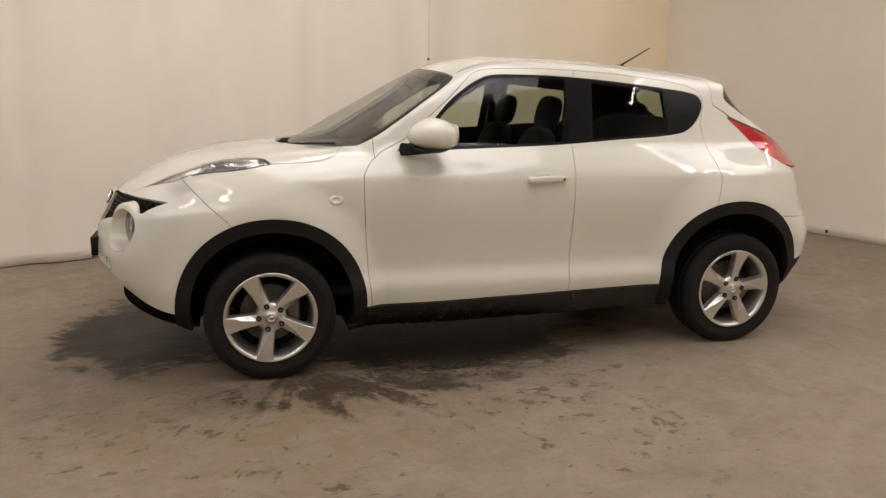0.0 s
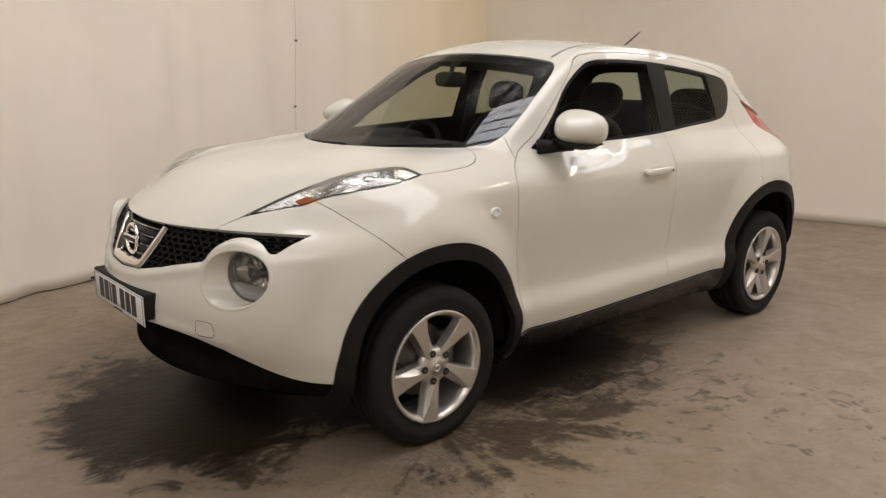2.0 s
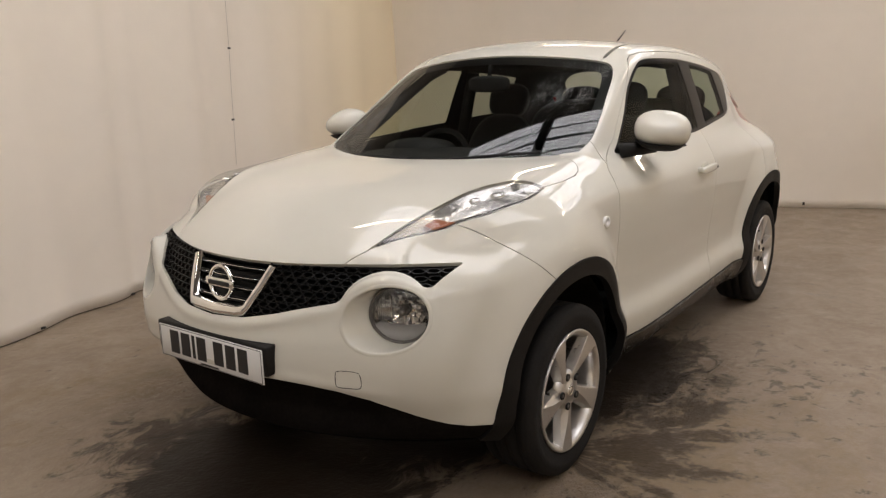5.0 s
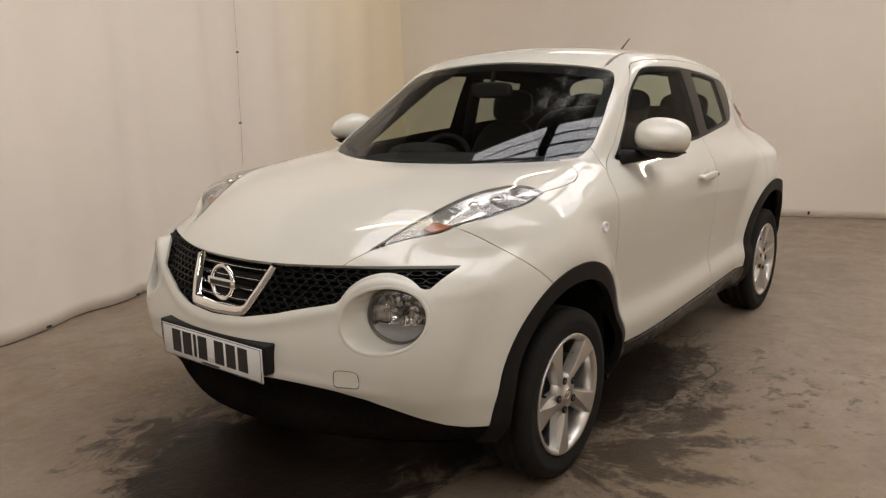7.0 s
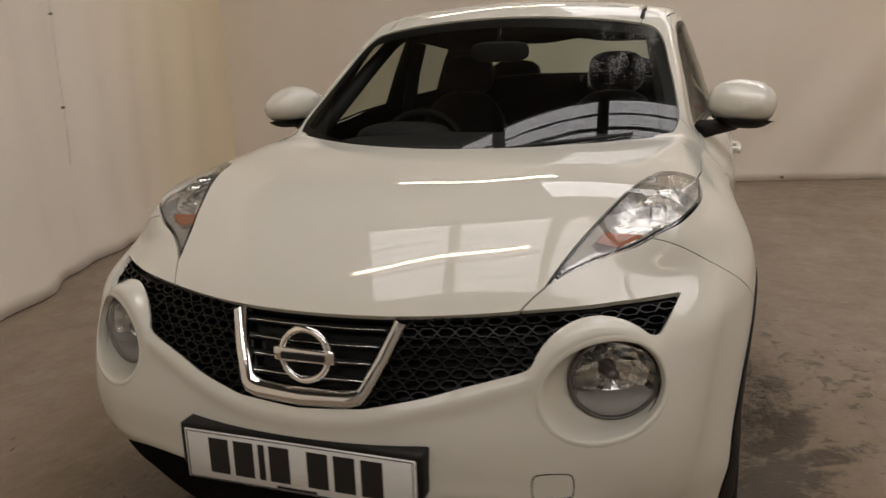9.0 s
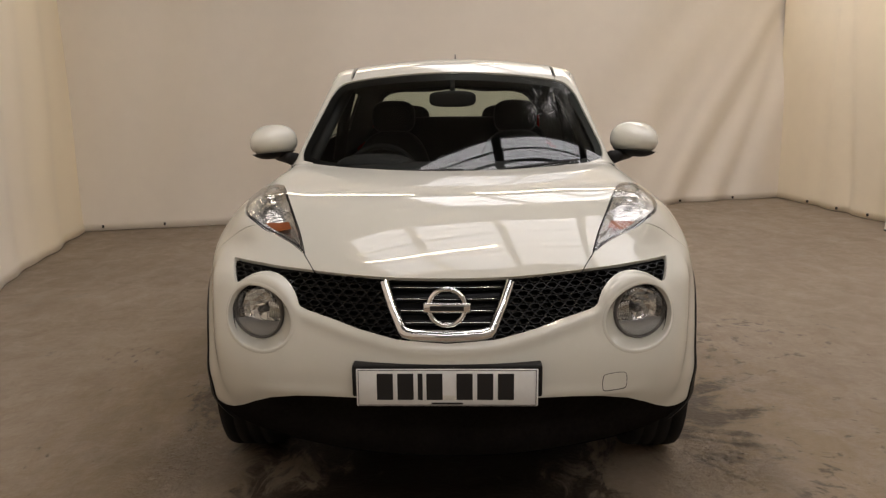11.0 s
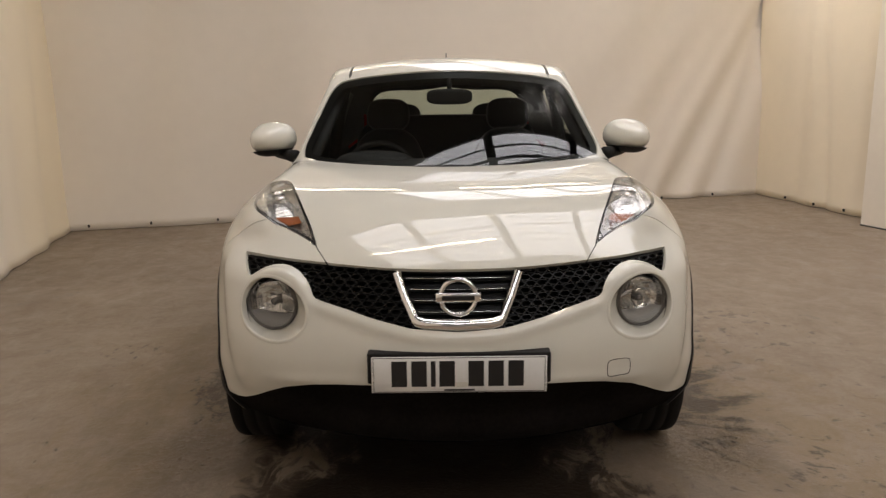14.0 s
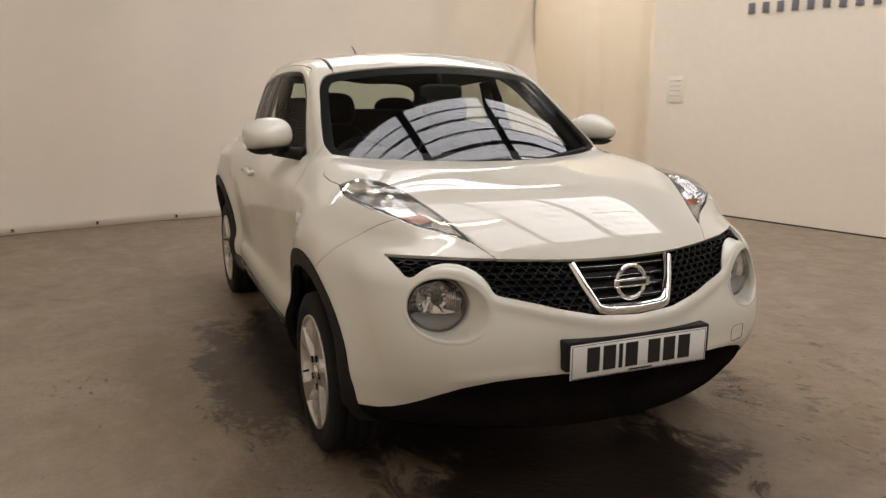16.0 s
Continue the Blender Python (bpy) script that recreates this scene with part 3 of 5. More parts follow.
for hand in (1, -1):
    panel("front_wing", ["wing"], HARD + ["bonnet", "bumper", "front_door"], PAINT, car, hand=hand)
    fdoor = panel("front_door", ["front_door"], HARD, PAINT, car, "white front door with black window surround", hand=hand)
    rdoor = panel("rear_door", ["rear_door"], HARD + ["front_door"], PAINT, car, "white rear door with black window surround", hand=hand)
    panel("body_side", [], HARD + ["cowl", "bonnet", "bumper", "wing", "front_door", "rear_door", "roof", "tailgate", "rear_bumper"], PAINT, car, "white pillar and rear quarter", hand=hand)
    for w, t in (("well_front", "trim_front"), ("well_rear", "trim_rear")):
        panel("wheel_arch_trim", [t], WELLS + ["under"], BLACK_PLASTIC, car, "matt black wheel arch trim", hand=hand, push=0.005, rim=0.03, gap=0.0)
    panel("sill_trim", ["sill"], ["under"] + WELLS + TRIMS, WET_PLASTIC, car, "black sill trim", hand=hand, push=0.012, rim=0.03)
    panel("tail_lamp", ["tail_lamp"], [], RED, car, "red tail lamp", hand=hand, rim=0.03, shape=sink)
    # windows of the doors: one sheet of black trim with the panes let into it
    f_pane = lambda x, y, z: np.maximum.reduce([x - 0.60, -0.262 - x - 0.06 * (z - 1.1)])
    r_pane = lambda x, y, z: np.maximum.reduce([x + 0.40 + 0.10 * (z - 1.1), -0.875 - x + 0.05 * (z - 1.1)])
    q_pane = lambda x, y, z: x + 0.925 + 0.03 * (z - 1.1)
    pane_f = panel("window_pane", ["dlo"], [], TINT, fdoor, "clear side window", hand=hand, inset=0.013, push=-0.004, rim=0, extra=[f_pane])
    pane_r = panel("window_pane", ["dlo"], [], SIDE_TINT, rdoor, "rear side window", hand=hand, inset=0.013, push=-0.004, rim=0, extra=[r_pane])
    panel("quarter_pane", ["dlo"], [], GLOSS_BLACK, rdoor, "black quarter panel", hand=hand, inset=0.013, push=-0.003, rim=0, extra=[q_pane])
    for pn in (pane_f, pane_r):
        pn.visible_shadow = False
    dl = ALL[:, COL["dlo"]]
    open_f = np.maximum(dl + 0.013, f_pane(AX, AY, AZ))
    open_r = np.maximum(dl + 0.013, r_pane(AX, AY, AZ))
    V2 = np.concatenate([ALL, np.minimum(open_f, open_r)[:, None]], 1)
    V, T = clip(V2, ST, -hand * V2[:, 1])
    V, T = clip(V, T, V[:, COL["dlo"]] + 0.001)
    V, T = clip(V, T, -V[:, -1])
    arrays("window_surround", V[:, :3] - 0.0015 * V[:, 3:6], T, GLOSS_BLACK, fdoor, "gloss black window surround", V[:, 3:6])
screen = panel("windscreen", ["screen"], [], CLEAR, car, "rain-spotted windscreen", inset=0.0, push=-0.003, rim=0, shape=dip)
screen.visible_shadow = False
V, T = clip(ALL, ST, ALL[:, COL["screen"]] + GAP)
V, T = clip(V, T, -0.034 - V[:, COL["screen"]])
P, N = dip(V[:, :3], V[:, 3:6])
arrays("screen_border", P - 0.006 * N, T, GLOSS_BLACK, screen, "black printed glass border", N)
panel("cowl", ["cowl"], ["screen"], BLACK_PLASTIC, car, "black plastic scuttle under the screen", push=-0.05)
backlight = panel("rear_window", ["back"], [], REAR_TINT, car, "rear window", push=-0.003, rim=0)
backlight.visible_shadow = False
V, T = clip(ALL, ST, ALL[:, COL["back"]] + GAP)
V, T = clip(V, T, -0.03 - V[:, COL["back"]])
arrays("window_border", V[:, :3] - 0.006 * V[:, 3:6], T, GLOSS_BLACK, backlight, "black printed glass border", V[:, 3:6])

# inner shell: closes the shut lines and trims the cabin
V2 = np.concatenate([ALL, np.minimum.reduce([open_f + 0.004, open_r + 0.004, FIELD["screen"] + 0.005, FIELD["back"] + 0.03])[:, None]], 1)
V, T = clip(V2, ST, -V2[:, -1])
for n in WELLS + ["pod", "eye", "grille", "chin"]:
    V, T = clip(V, T, -V[:, COL[n]])
V, T = clip(V, T, 0.19 - V[:, 2])
arrays("inner_shell", V[:, :3] - 0.022 * V[:, 3:6], T, TRIM, car, "dark inner lining", V[:, 3:6])


def on_skin(kind, a, b, start):
    """Meets the skin along one axis: from the front (y, z), the side (x, z) or above (x, y)."""
    t = np.linspace(start, 0.0, 1200) if kind != "top" else np.linspace(start, 0.5, 1200)
    one = np.ones_like(t)
    f = skin(t, a * one, b * one) if kind == "front" else skin(a * one, t, b * one) if kind == "side" else skin(a * one, b * one, t)
    k = int(np.argmax(f < 0))
    p = np.array([[t[k], a, b] if kind == "front" else [a, t[k], b] if kind == "side" else [a, b, t[k]]])
    n = skin_normal(p)[0]
    return Vector(p[0]), Vector(n).normalized()


# wheel wells
for w, (cx, cz, r0, r1) in ARCH.items():
    for hand in (1, -1):
        bm = bmesh.new()
        rows = []
        for yy in (0.80, 0.52):
            rows.append([bm.verts.new((cx + (r0 + 0.02) * math.cos(a), hand * yy, cz + (r0 + 0.02) * math.sin(a))) for a in np.linspace(-0.10, math.pi + 0.10, 40)])
        for k in range(39):
            bm.faces.new((rows[0][k], rows[0][k + 1], rows[1][k + 1], rows[1][k]))
        bm.faces.new(rows[1])
        part("wheel_well", bm, UNDER, car, "dark wheel well")


# ---- wheels ----
def wheel():
    top = new("wheel")
    bm = bmesh.new()
    lathe(bm, [(0.2050, -0.10), (0.2220, -0.100), (0.2620, -0.108), (0.2890, -0.105), (0.3010, -0.092), (0.3060, -0.075), (0.3060, -0.052), (0.2995, -0.050), (0.2995, -0.044), (0.3060, -0.042),
               (0.3060, -0.006), (0.3010, -0.004), (0.3010, 0.004), (0.3060, 0.006), (0.3060, 0.042), (0.2995, 0.044), (0.2995, 0.050), (0.3060, 0.052), (0.3060, 0.075), (0.3010, 0.092),
               (0.2870, 0.099), (0.2770, 0.102), (0.2745, 0.1035), (0.2590, 0.104), (0.2550, 0.1025), (0.2350, 0.100), (0.2220, 0.097), (0.2140, 0.088)], 72)
    part("tyre", bm, RUBBER, top, "black rubber tyre")
    bm = bmesh.new()
    lathe(bm, [(0.212, 0.088), (0.2185, 0.096), (0.2175, 0.102), (0.212, 0.103), (0.203, 0.098), (0.197, 0.088), (0.192, 0.06), (0.188, 0.0), (0.19, -0.08), (0.205, -0.10)], 72)
    rim = part("rim", bm, ALLOY, top, "silver alloy rim")
    for k in range(5):
        bm = bmesh.new()
        # a spoke: broad at the rim, with a leaning facet that runs out towards the hub
        rows = []
        for r, w, y, d, c, tw in ((0.028, 0.024, 0.088, 0.03, -0.4, 0.004), (0.060, 0.026, 0.0905, 0.035, -0.2, 0.010), (0.095, 0.027, 0.0935, 0.04, 0.1, 0.016), (0.135, 0.030, 0.0965, 0.04, 0.45, 0.014),
                                  (0.175, 0.036, 0.0990, 0.035, 0.8, 0.007), (0.205, 0.0415, 0.1010, 0.03, 0.93, 0.002), (0.2145, 0.043, 0.1015, 0.015, 0.94, 0.002)):
            prof = [(-w - 0.006, y - d), (-w - 0.001, y - 0.010), (-w, y - 0.002), (-w + 0.003, y), (w * c, y + 0.001), (w - 0.001, y - tw), (w, y - tw - 0.004), (w + 0.006, y - d)]
            rows.append([bm.verts.new((r, py, pz)) for pz, py in prof])
        for a, b in zip(rows, rows[1:]):
            for i in range(len(a) - 1):
                bm.faces.new((a[i], a[i + 1], b[i + 1], b[i]))
            bm.faces.new((a[-1], a[0], b[0], b[-1]))
        bmesh.ops.rotate(bm, verts=bm.verts, cent=(0, 0, 0), matrix=Matrix.Rotation(-2 * math.pi * k / 5 - math.radians(64), 3, "Y"))
        part("spoke", bm, ALLOY, rim, smooth=False)
    bm = bmesh.new()
    lathe(bm, [(0.0, 0.094), (0.020, 0.0945), (0.026, 0.093), (0.0275, 0.090), (0.045, 0.0905), (0.060, 0.0885), (0.070, 0.080), (0.074, 0.06)], 40)
    part("hub", bm, ALLOY, rim)
    bm = bmesh.new()
    lathe(bm, [(0.0, 0.0965), (0.009, 0.0968), (0.010, 0.0955), (0.0155, 0.0955), (0.0165, 0.0968), (0.019, 0.0965), (0.0195, 0.094)], 32)
    part("hub_cap", bm, CHROME, rim)
    for k in range(5):
        a = 2 * math.pi * k / 5 + math.radians(70)
        c = Vector((0.057 * math.cos(a), 0, 0.057 * math.sin(a)))
        bm = bmesh.new()
        lathe(bm, [(0.0135, 0.089), (0.0135, 0.0945), (0.0120, 0.0950), (0.0112, 0.0942), (0.0, 0.0940)], 18)
        bmesh.ops.translate(bm, verts=bm.verts, vec=c)
        part("nut_pocket", bm, TRIM, rim)
        bm = bmesh.new()
        lathe(bm, [(0.0, 0.0962), (0.005, 0.0960), (0.0068, 0.0952), (0.0068, 0.090)], 6)
        bmesh.ops.translate(bm, verts=bm.verts, vec=c)
        part("wheel_nut", bm, STEEL, rim, smooth=False)
    bm = bmesh.new()
    lathe(bm, [(0.0, 0.02), (0.07, 0.022), (0.072, 0.0), (0.138, 0.0), (0.14, -0.004), (0.14, -0.022), (0.0, -0.024)], 48)
    part("brake_disc", bm, STEEL, top, "worn steel brake disc")
    bm = bmesh.new()
    bevel_box(bm, (-0.105, 0.0, 0.03), (0.07, 0.07, 0.15), 0.015)
    part("brake_caliper", bm, STEEL, top)
    bm = bmesh.new()
    lathe(bm, [(0.0, -0.06), (0.19, -0.06)], 40)
    part("back_plate", bm, UNDER, top)
    bm = bmesh.new()
    tube(bm, [(0.176, 0.080, 0.052), (0.174, 0.098, 0.050), (0.173, 0.104, 0.0495)], 0.0042)
    part("valve", bm, RUBBER, rim)
    return top


first = wheel()
first.parent = car
first["label"] = "five-spoke silver alloy wheel with a black tyre"
first.matrix_basis = pose(1.252, 0.762, 0.306, 0, 0, 0)
for x, y, spin in ((-1.252, 0.762, -37), (1.252, -0.762, 35), (-1.252, -0.762, 10)):
    w = copy_thing(first, pose(x, y, 0.306, 0, spin, 0 if y > 0 else 180))

# ---- front end ----
grille = new("grille")
grille.parent = car
grille["label"] = "black honeycomb grille with a chrome surround and badge"
V, T = clip(ALL, ST, ALL[:, COL["grille"]] - 0.012)
arrays("grille_backing", V[:, :3] - 0.042 * V[:, 3:6], T, GLOSS_BLACK, grille, N=V[:, 3:6])
bm = bmesh.new()
pitch_y, pitch_z = 0.036, 0.0185
for r in range(12):
    zc = 0.668 + r * pitch_z
    for q in range(24):
        yc = 0.10 + (q + 0.5 * (r % 2)) * pitch_y
        d = poly_distance(GRILLE, np.array([yc]), np.array([zc]))[0]
        if d > 0.002 or math.hypot((yc - 0.570) / 1.12, zc - 0.715) < 0.112 or yc < 0.118 + (zc - 0.66) * 0.36:
            continue
        for hand in (1, -1):
            rings = []
            for depth, k in ((-0.010, 0.80), (-0.010, 1.02), (-0.030, 1.02), (-0.036, 0.72)):
                ring = []
                for a in range(6):
                    an = math.pi / 3 * a
                    yy, zz = yc + pitch_y * 0.56 * k * math.cos(an), zc + pitch_z * 0.60 * k * math.sin(an)
                    ring.append((yy, zz, depth))
                rings.append(ring)
            p0, n0 = on_skin("front", yc, zc, 2.3)
            if p0.x < 1.5:
                continue
            ux = Vector((-n0.y, n0.x, 0)).normalized()
            uz = n0.cross(ux)
            loops = []
            for ring in rings:
                loop = []
                for yy, zz, dd in ring:
                    w = p0 + ux * (yy - yc) / max(ux.y, 0.35) + uz * (zz - zc) + n0 * dd
                    loop.append(bm.verts.new((w.x, hand * w.y, w.z)))
                loops.append(loop)
            for a, b in zip(loops, loops[1:]):
                for i in range(6):
                    f = (a[i], a[(i + 1) % 6], b[(i + 1) % 6], b[i])
                    bm.faces.new(f if hand > 0 else f[::-1])
tagged(part("grille_mesh", bm, GRILLE_BLACK, grille, "black honeycomb mesh", smooth=False), kind="stuff")
for i in range(4):
    zz = 0.717 + i * 0.031
    half = 0.120 + (zz - 0.68) * 0.36
    bm = bmesh.new()
    tube(bm, [on_skin("front", yy, zz, 2.3)[0] + Vector((-0.024, 0, 0)) for yy in np.linspace(-half, half, 9)], 0.0075, 6)
    slat = part("slat", bm, GLOSS_BLACK, grille)
    bm = bmesh.new()
    tube(bm, [on_skin("front", yy, zz, 2.3)[0] + Vector((-0.0165, 0, 0.003)) for yy in np.linspace(-half + 0.01, half - 0.01, 9)], 0.0012, 6)
    part("slat_edge", bm, CHROME, slat, "thin chrome edge")
bm = bmesh.new()
path = [(-0.189, 0.832), (-0.162, 0.765), (-0.134, 0.706), (-0.124, 0.694), (-0.10, 0.688), (0, 0.684), (0.10, 0.688), (0.124, 0.694), (0.134, 0.706), (0.162, 0.765), (0.189, 0.832)]
sec = []
for ya, za in path:
    sec.append(on_skin("front", ya, za, 2.3)[0])
rings = []
for i, p in enumerate(sec):
    d = (sec[min(i + 1, len(sec) - 1)] - sec[max(i - 1, 0)]).normalized()
    o = d.cross(Vector((1, 0, 0))).normalized()
    wide = 0.0165 if 2 < i < 8 else 0.0135
    rings.append([bm.verts.new(p + o * a + Vector((b, 0, 0))) for a, b in ((-wide, -0.03), (-wide, -0.002), (-wide * 0.5, 0.006), (wide * 0.5, 0.006), (wide, -0.002), (wide, -0.03))])
for a, b in zip(rings, rings[1:]):
    for i in range(5):
        bm.faces.new((a[i], a[i + 1], b[i + 1], b[i]))
bmesh.ops.recalc_face_normals(bm, faces=bm.faces)
part("grille_surround", bm, CHROME, grille, "bright chrome V-shaped surround")
bp = on_skin("front", 0, 0.765, 2.3)[0]
bm = bmesh.new()
tube(bm, [(bp.x + 0.004 - 0.10 * (0.053 * math.sin(a)), 0.053 * math.cos(a), 0.765 + 0.053 * math.sin(a)) for a in np.linspace(0, 2 * math.pi, 48, endpoint=False)], 0.0078, 10, True)
bevel_box(bm, (bp.x + 0.008, 0, 0.765), (0.012, 0.136, 0.029), 0.004)
badge = part("badge", bm, CHROME, grille, "round chrome badge with a cross bar")
bm = bmesh.new()
bevel_box(bm, (bp.x + 0.0160, 0, 0.765), (0.0040, 0.098, 0.0135), 0.0)
part("badge_bar", bm, INK, badge, "dark bar on the badge", smooth=False)

# plate
plate = new("number_plate")
plate.parent = car
plate["label"] = "white number plate with dark bars in a black holder"
PX = 2.100
bm = bmesh.new()
bevel_box(bm, (PX - 0.022, 0.0, 0.566), (0.055, 0.545, 0.096), 0.006)
part("plate_holder", bm, BLACK_PLASTIC, plate, "black plastic plate holder")
bm = bmesh.new()
bevel_box(bm, (PX + 0.007, 0.0, 0.548), (0.004, 0.52, 0.112), 0.0018, 1)
part("plate", bm, PLATE, plate)
bm = bmesh.new()
for a, b, w, h in ((0, 0.0525, 0.508, 0.0015), (0, -0.0525, 0.508, 0.0015), (0.254, 0, 0.0015, 0.105), (-0.254, 0, 0.0015, 0.105)):
    bevel_box(bm, (PX + 0.0095, a, 0.548 + b), (0.0012, w, h), 0)
part("plate_border", bm, INK, plate, smooth=False)
for i, (yy, ww) in enumerate(((-0.178, 0.046), (-0.119, 0.046), (-0.077, 0.014), (-0.036, 0.046), (0.050, 0.046), (0.109, 0.046), (0.168, 0.046))):
    bm = bmesh.new()
    bevel_box(bm, (PX + 0.0095, yy, 0.551), (0.0012, ww, 0.079), 0.0)
    part("character_bar", bm, INK, plate, smooth=False)
bm = bmesh.new()
bevel_box(bm, (PX + 0.0095, 0.0, 0.5005), (0.0012, 0.09, 0.005), 0)
part("maker_bar", bm, INK, plate, smooth=False)

# round lamps in the bumper and the slim lamps on the wings
for hand in (1, -1):
    mir = Matrix.Diagonal((1, hand, 1, 1))
    lamp = new("headlamp")
    lamp.parent = car
    lamp["label"] = "round clear headlamp"
    base = mir @ (Matrix.Translation(LAMP) @ LAMP_AXIS.to_track_quat("X", "Z").to_matrix().to_4x4())
    inner = base @ Matrix.Translation((-0.006, 0.009, -0.004)) @ Matrix.Diagonal((0.95, 1.085, 1.0, 1))

    def turned(name, prof, material, label="", seg=48, flat=False):
        bm = bmesh.new()
        lathe(bm, prof, seg, "x")
        bmesh.ops.transform(bm, matrix=inner, verts=bm.verts)
        bmesh.ops.recalc_face_normals(bm, faces=bm.faces)
        return part(name, bm, material, lamp, label, smooth=not flat)
    turned("bezel", [(0.0890, -0.030), (0.0885, -0.012), (0.0862, -0.0105), (0.0825, -0.013), (0.0815, -0.035), (0.079, -0.05)], STEEL, "grey bezel ring")
    # the white dish between the bumper's skin and the lens
    axis, aside = np.array(LAMP_AXIS), np.array([-LAMP_AXIS.y, LAMP_AXIS.x, 0]) / math.hypot(LAMP_AXIS.x, LAMP_AXIS.y)
    above, steps = np.cross(axis, aside), np.linspace(-0.15, 1.9, 160)
    bm = bmesh.new()
    loops = []
    for a in np.linspace(0, 2 * math.pi, 72, endpoint=False):
        c0, c1, c2, c3 = dish_at(steps)
        W = np.array(LAMP) + (c0 + c1 * math.cos(a))[:, None] * aside + (c2 + c3 * math.sin(a))[:, None] * above + (-0.03 + 0.05 * steps)[:, None] * axis
        end = max(int(np.argmax(skin(*W.T) > -0.0005)), 8)
        row = list(W[np.linspace(0, end, 9).astype(int)])
        nrm = skin_normal(row[-1][None])[0]
        nrm /= np.linalg.norm(nrm)
        away = math.cos(a) * aside + math.sin(a) * above
        away = away - nrm * (away @ nrm)
        away /= np.linalg.norm(away)
        # a rounded lip where the dish meets the bumper
        row += [row[-1] + away * o + nrm * r for o, r in ((0.0012, 0.0014), (0.0035, 0.0022), (0.0065, 0.0022), (0.0095, 0.0013), (0.0125, -0.0004))]
        loops.append([bm.verts.new((w[0], hand * w[1], w[2])) for w in row])
    for a, b in zip(loops, loops[1:] + loops[:1]):
        for k in range(13):
            bm.faces.new((a[k], b[k], b[k + 1], a[k + 1]))
    bmesh.ops.recalc_face_normals(bm, faces=bm.faces)
    part("lamp_surround", bm, PAINT, lamp, "white dished lamp surround")
    # reflector: a bowl with stepped facets
    bm = bmesh.new()
    rr = random.Random(11 + hand)
    prof = [(0.0815, -0.030), (0.074, -0.050), (0.062, -0.064), (0.047, -0.074), (0.030, -0.081), (0.014, -0.084)]
    seg = 22
    rings = [[bm.verts.new((x + (0.007 * (rr.random() - 0.5) if 0 < i < 5 else 0), r * math.cos(2 * math.pi * k / seg), r * math.sin(2 * math.pi * k / seg))) for k in range(seg)] for i, (r, x) in enumerate(prof)]
    for a, b in zip(rings, rings[1:]):
        for k in range(seg):
            bm.faces.new((a[k], a[(k + 1) % seg], b[(k + 1) % seg], b[k]))
    bm.faces.new(rings[-1])
    bmesh.ops.transform(bm, matrix=inner, verts=bm.verts)
    bmesh.ops.recalc_face_normals(bm, faces=bm.faces)
    part("reflector", bm, REFLECTOR, lamp, "silvered faceted reflector", smooth=False)
    # fluted strip on the inner side of the bowl
    bm = bmesh.new()
    for k in range(7):
        yy = -0.068 + k * 0.0062
        hh = math.sqrt(max(0.0775**2 - yy * yy, 0)) * 0.80
        tube(bm, [(-0.036, yy, max(-hh, -0.022)), (-0.041, yy, 0.2 * hh), (-0.036, yy, 0.55 * hh)], 0.0034, 6)
    bmesh.ops.transform(bm, matrix=inner, verts=bm.verts)
    part("fluted_strip", bm, REFLECTOR, lamp, "fluted bright strip")
    turned("lens", [(0.0835, -0.013), (0.073, -0.005), (0.052, 0.003), (0.026, 0.007), (0.0, 0.008)], LENS, "clear domed lens").visible_shadow = False
    turned("bulb", [(0.0, -0.028), (0.010, -0.031), (0.0125, -0.042), (0.012, -0.07), (0.018, -0.082)], STEEL, "dark bulb cap", 20)
    bm = bmesh.new()
    arc = np.linspace(math.pi + 0.40, 2 * math.pi - 0.40, 22)
    rows = [bm.verts.new((-0.019, 0.0812 * math.cos(a), 0.0812 * math.sin(a))) for a in arc]
    low = [bm.verts.new((-0.030, 0.0745 * math.cos(a), -0.031 - 0.012 * (1 - math.cos(a) ** 2))) for a in arc]
    deep = [bm.verts.new((-0.060, 0.0700 * math.cos(a), -0.031 - 0.012 * (1 - math.cos(a) ** 2))) for a in arc]
    for i in range(21):
        bm.faces.new((rows[i], rows[i + 1], low[i + 1], low[i]))
        bm.faces.new((low[i], low[i + 1], deep[i + 1], deep[i]))
    bmesh.ops.transform(bm, matrix=inner, verts=bm.verts)
    part("lower_shade", bm, SHADE_GREY, lamp, "grey lower shade")
    eye = new("wing_lamp")
    eye.parent = car
    eye["label"] = "slim pointed lamp on top of the wing with an amber indicator"
    V0, T0 = clip(ALL, ST, -hand * ALL[:, 1])
    V0, T0 = clip(V0, T0, V0[:, COL["eye"]] + 0.003)
    arrays("lens", V0[:, :3] + 0.002 * V0[:, 3:6], T0, LENS, eye, "clear lens", V0[:, 3:6]).visible_shadow = False
    depth = np.clip(-V0[:, COL["eye"]] / 0.03, 0, 1)[:, None]
    ripple = (0.0016 * np.sin(V0[:, 0] * 300 + V0[:, 1] * 120) + 0.006 * smooth(1.50, 1.44, V0[:, 0]))[:, None]
    arrays("reflector", V0[:, :3] - (0.006 + 0.030 * depth + ripple * depth) * V0[:, 3:6], T0, DIM_REFLECTOR, eye, "silvered inner reflector")
    V1, T1 = clip(V0, T0, V0[:, COL["eye"]] + 0.010)
    V1, T1 = clip(V1, T1, V1[:, COL["eye"]] + 0.023)
    V1, T1 = clip(V1, T1, 1.612 - V1[:, 0])
    V1, T1 = clip(V1, T1, V1[:, 0] - 1.652)
    arrays("indicator", V1[:, :3] - 0.022 * V1[:, 3:6], T1, AMBER, eye, "amber indicator", V1[:, 3:6])
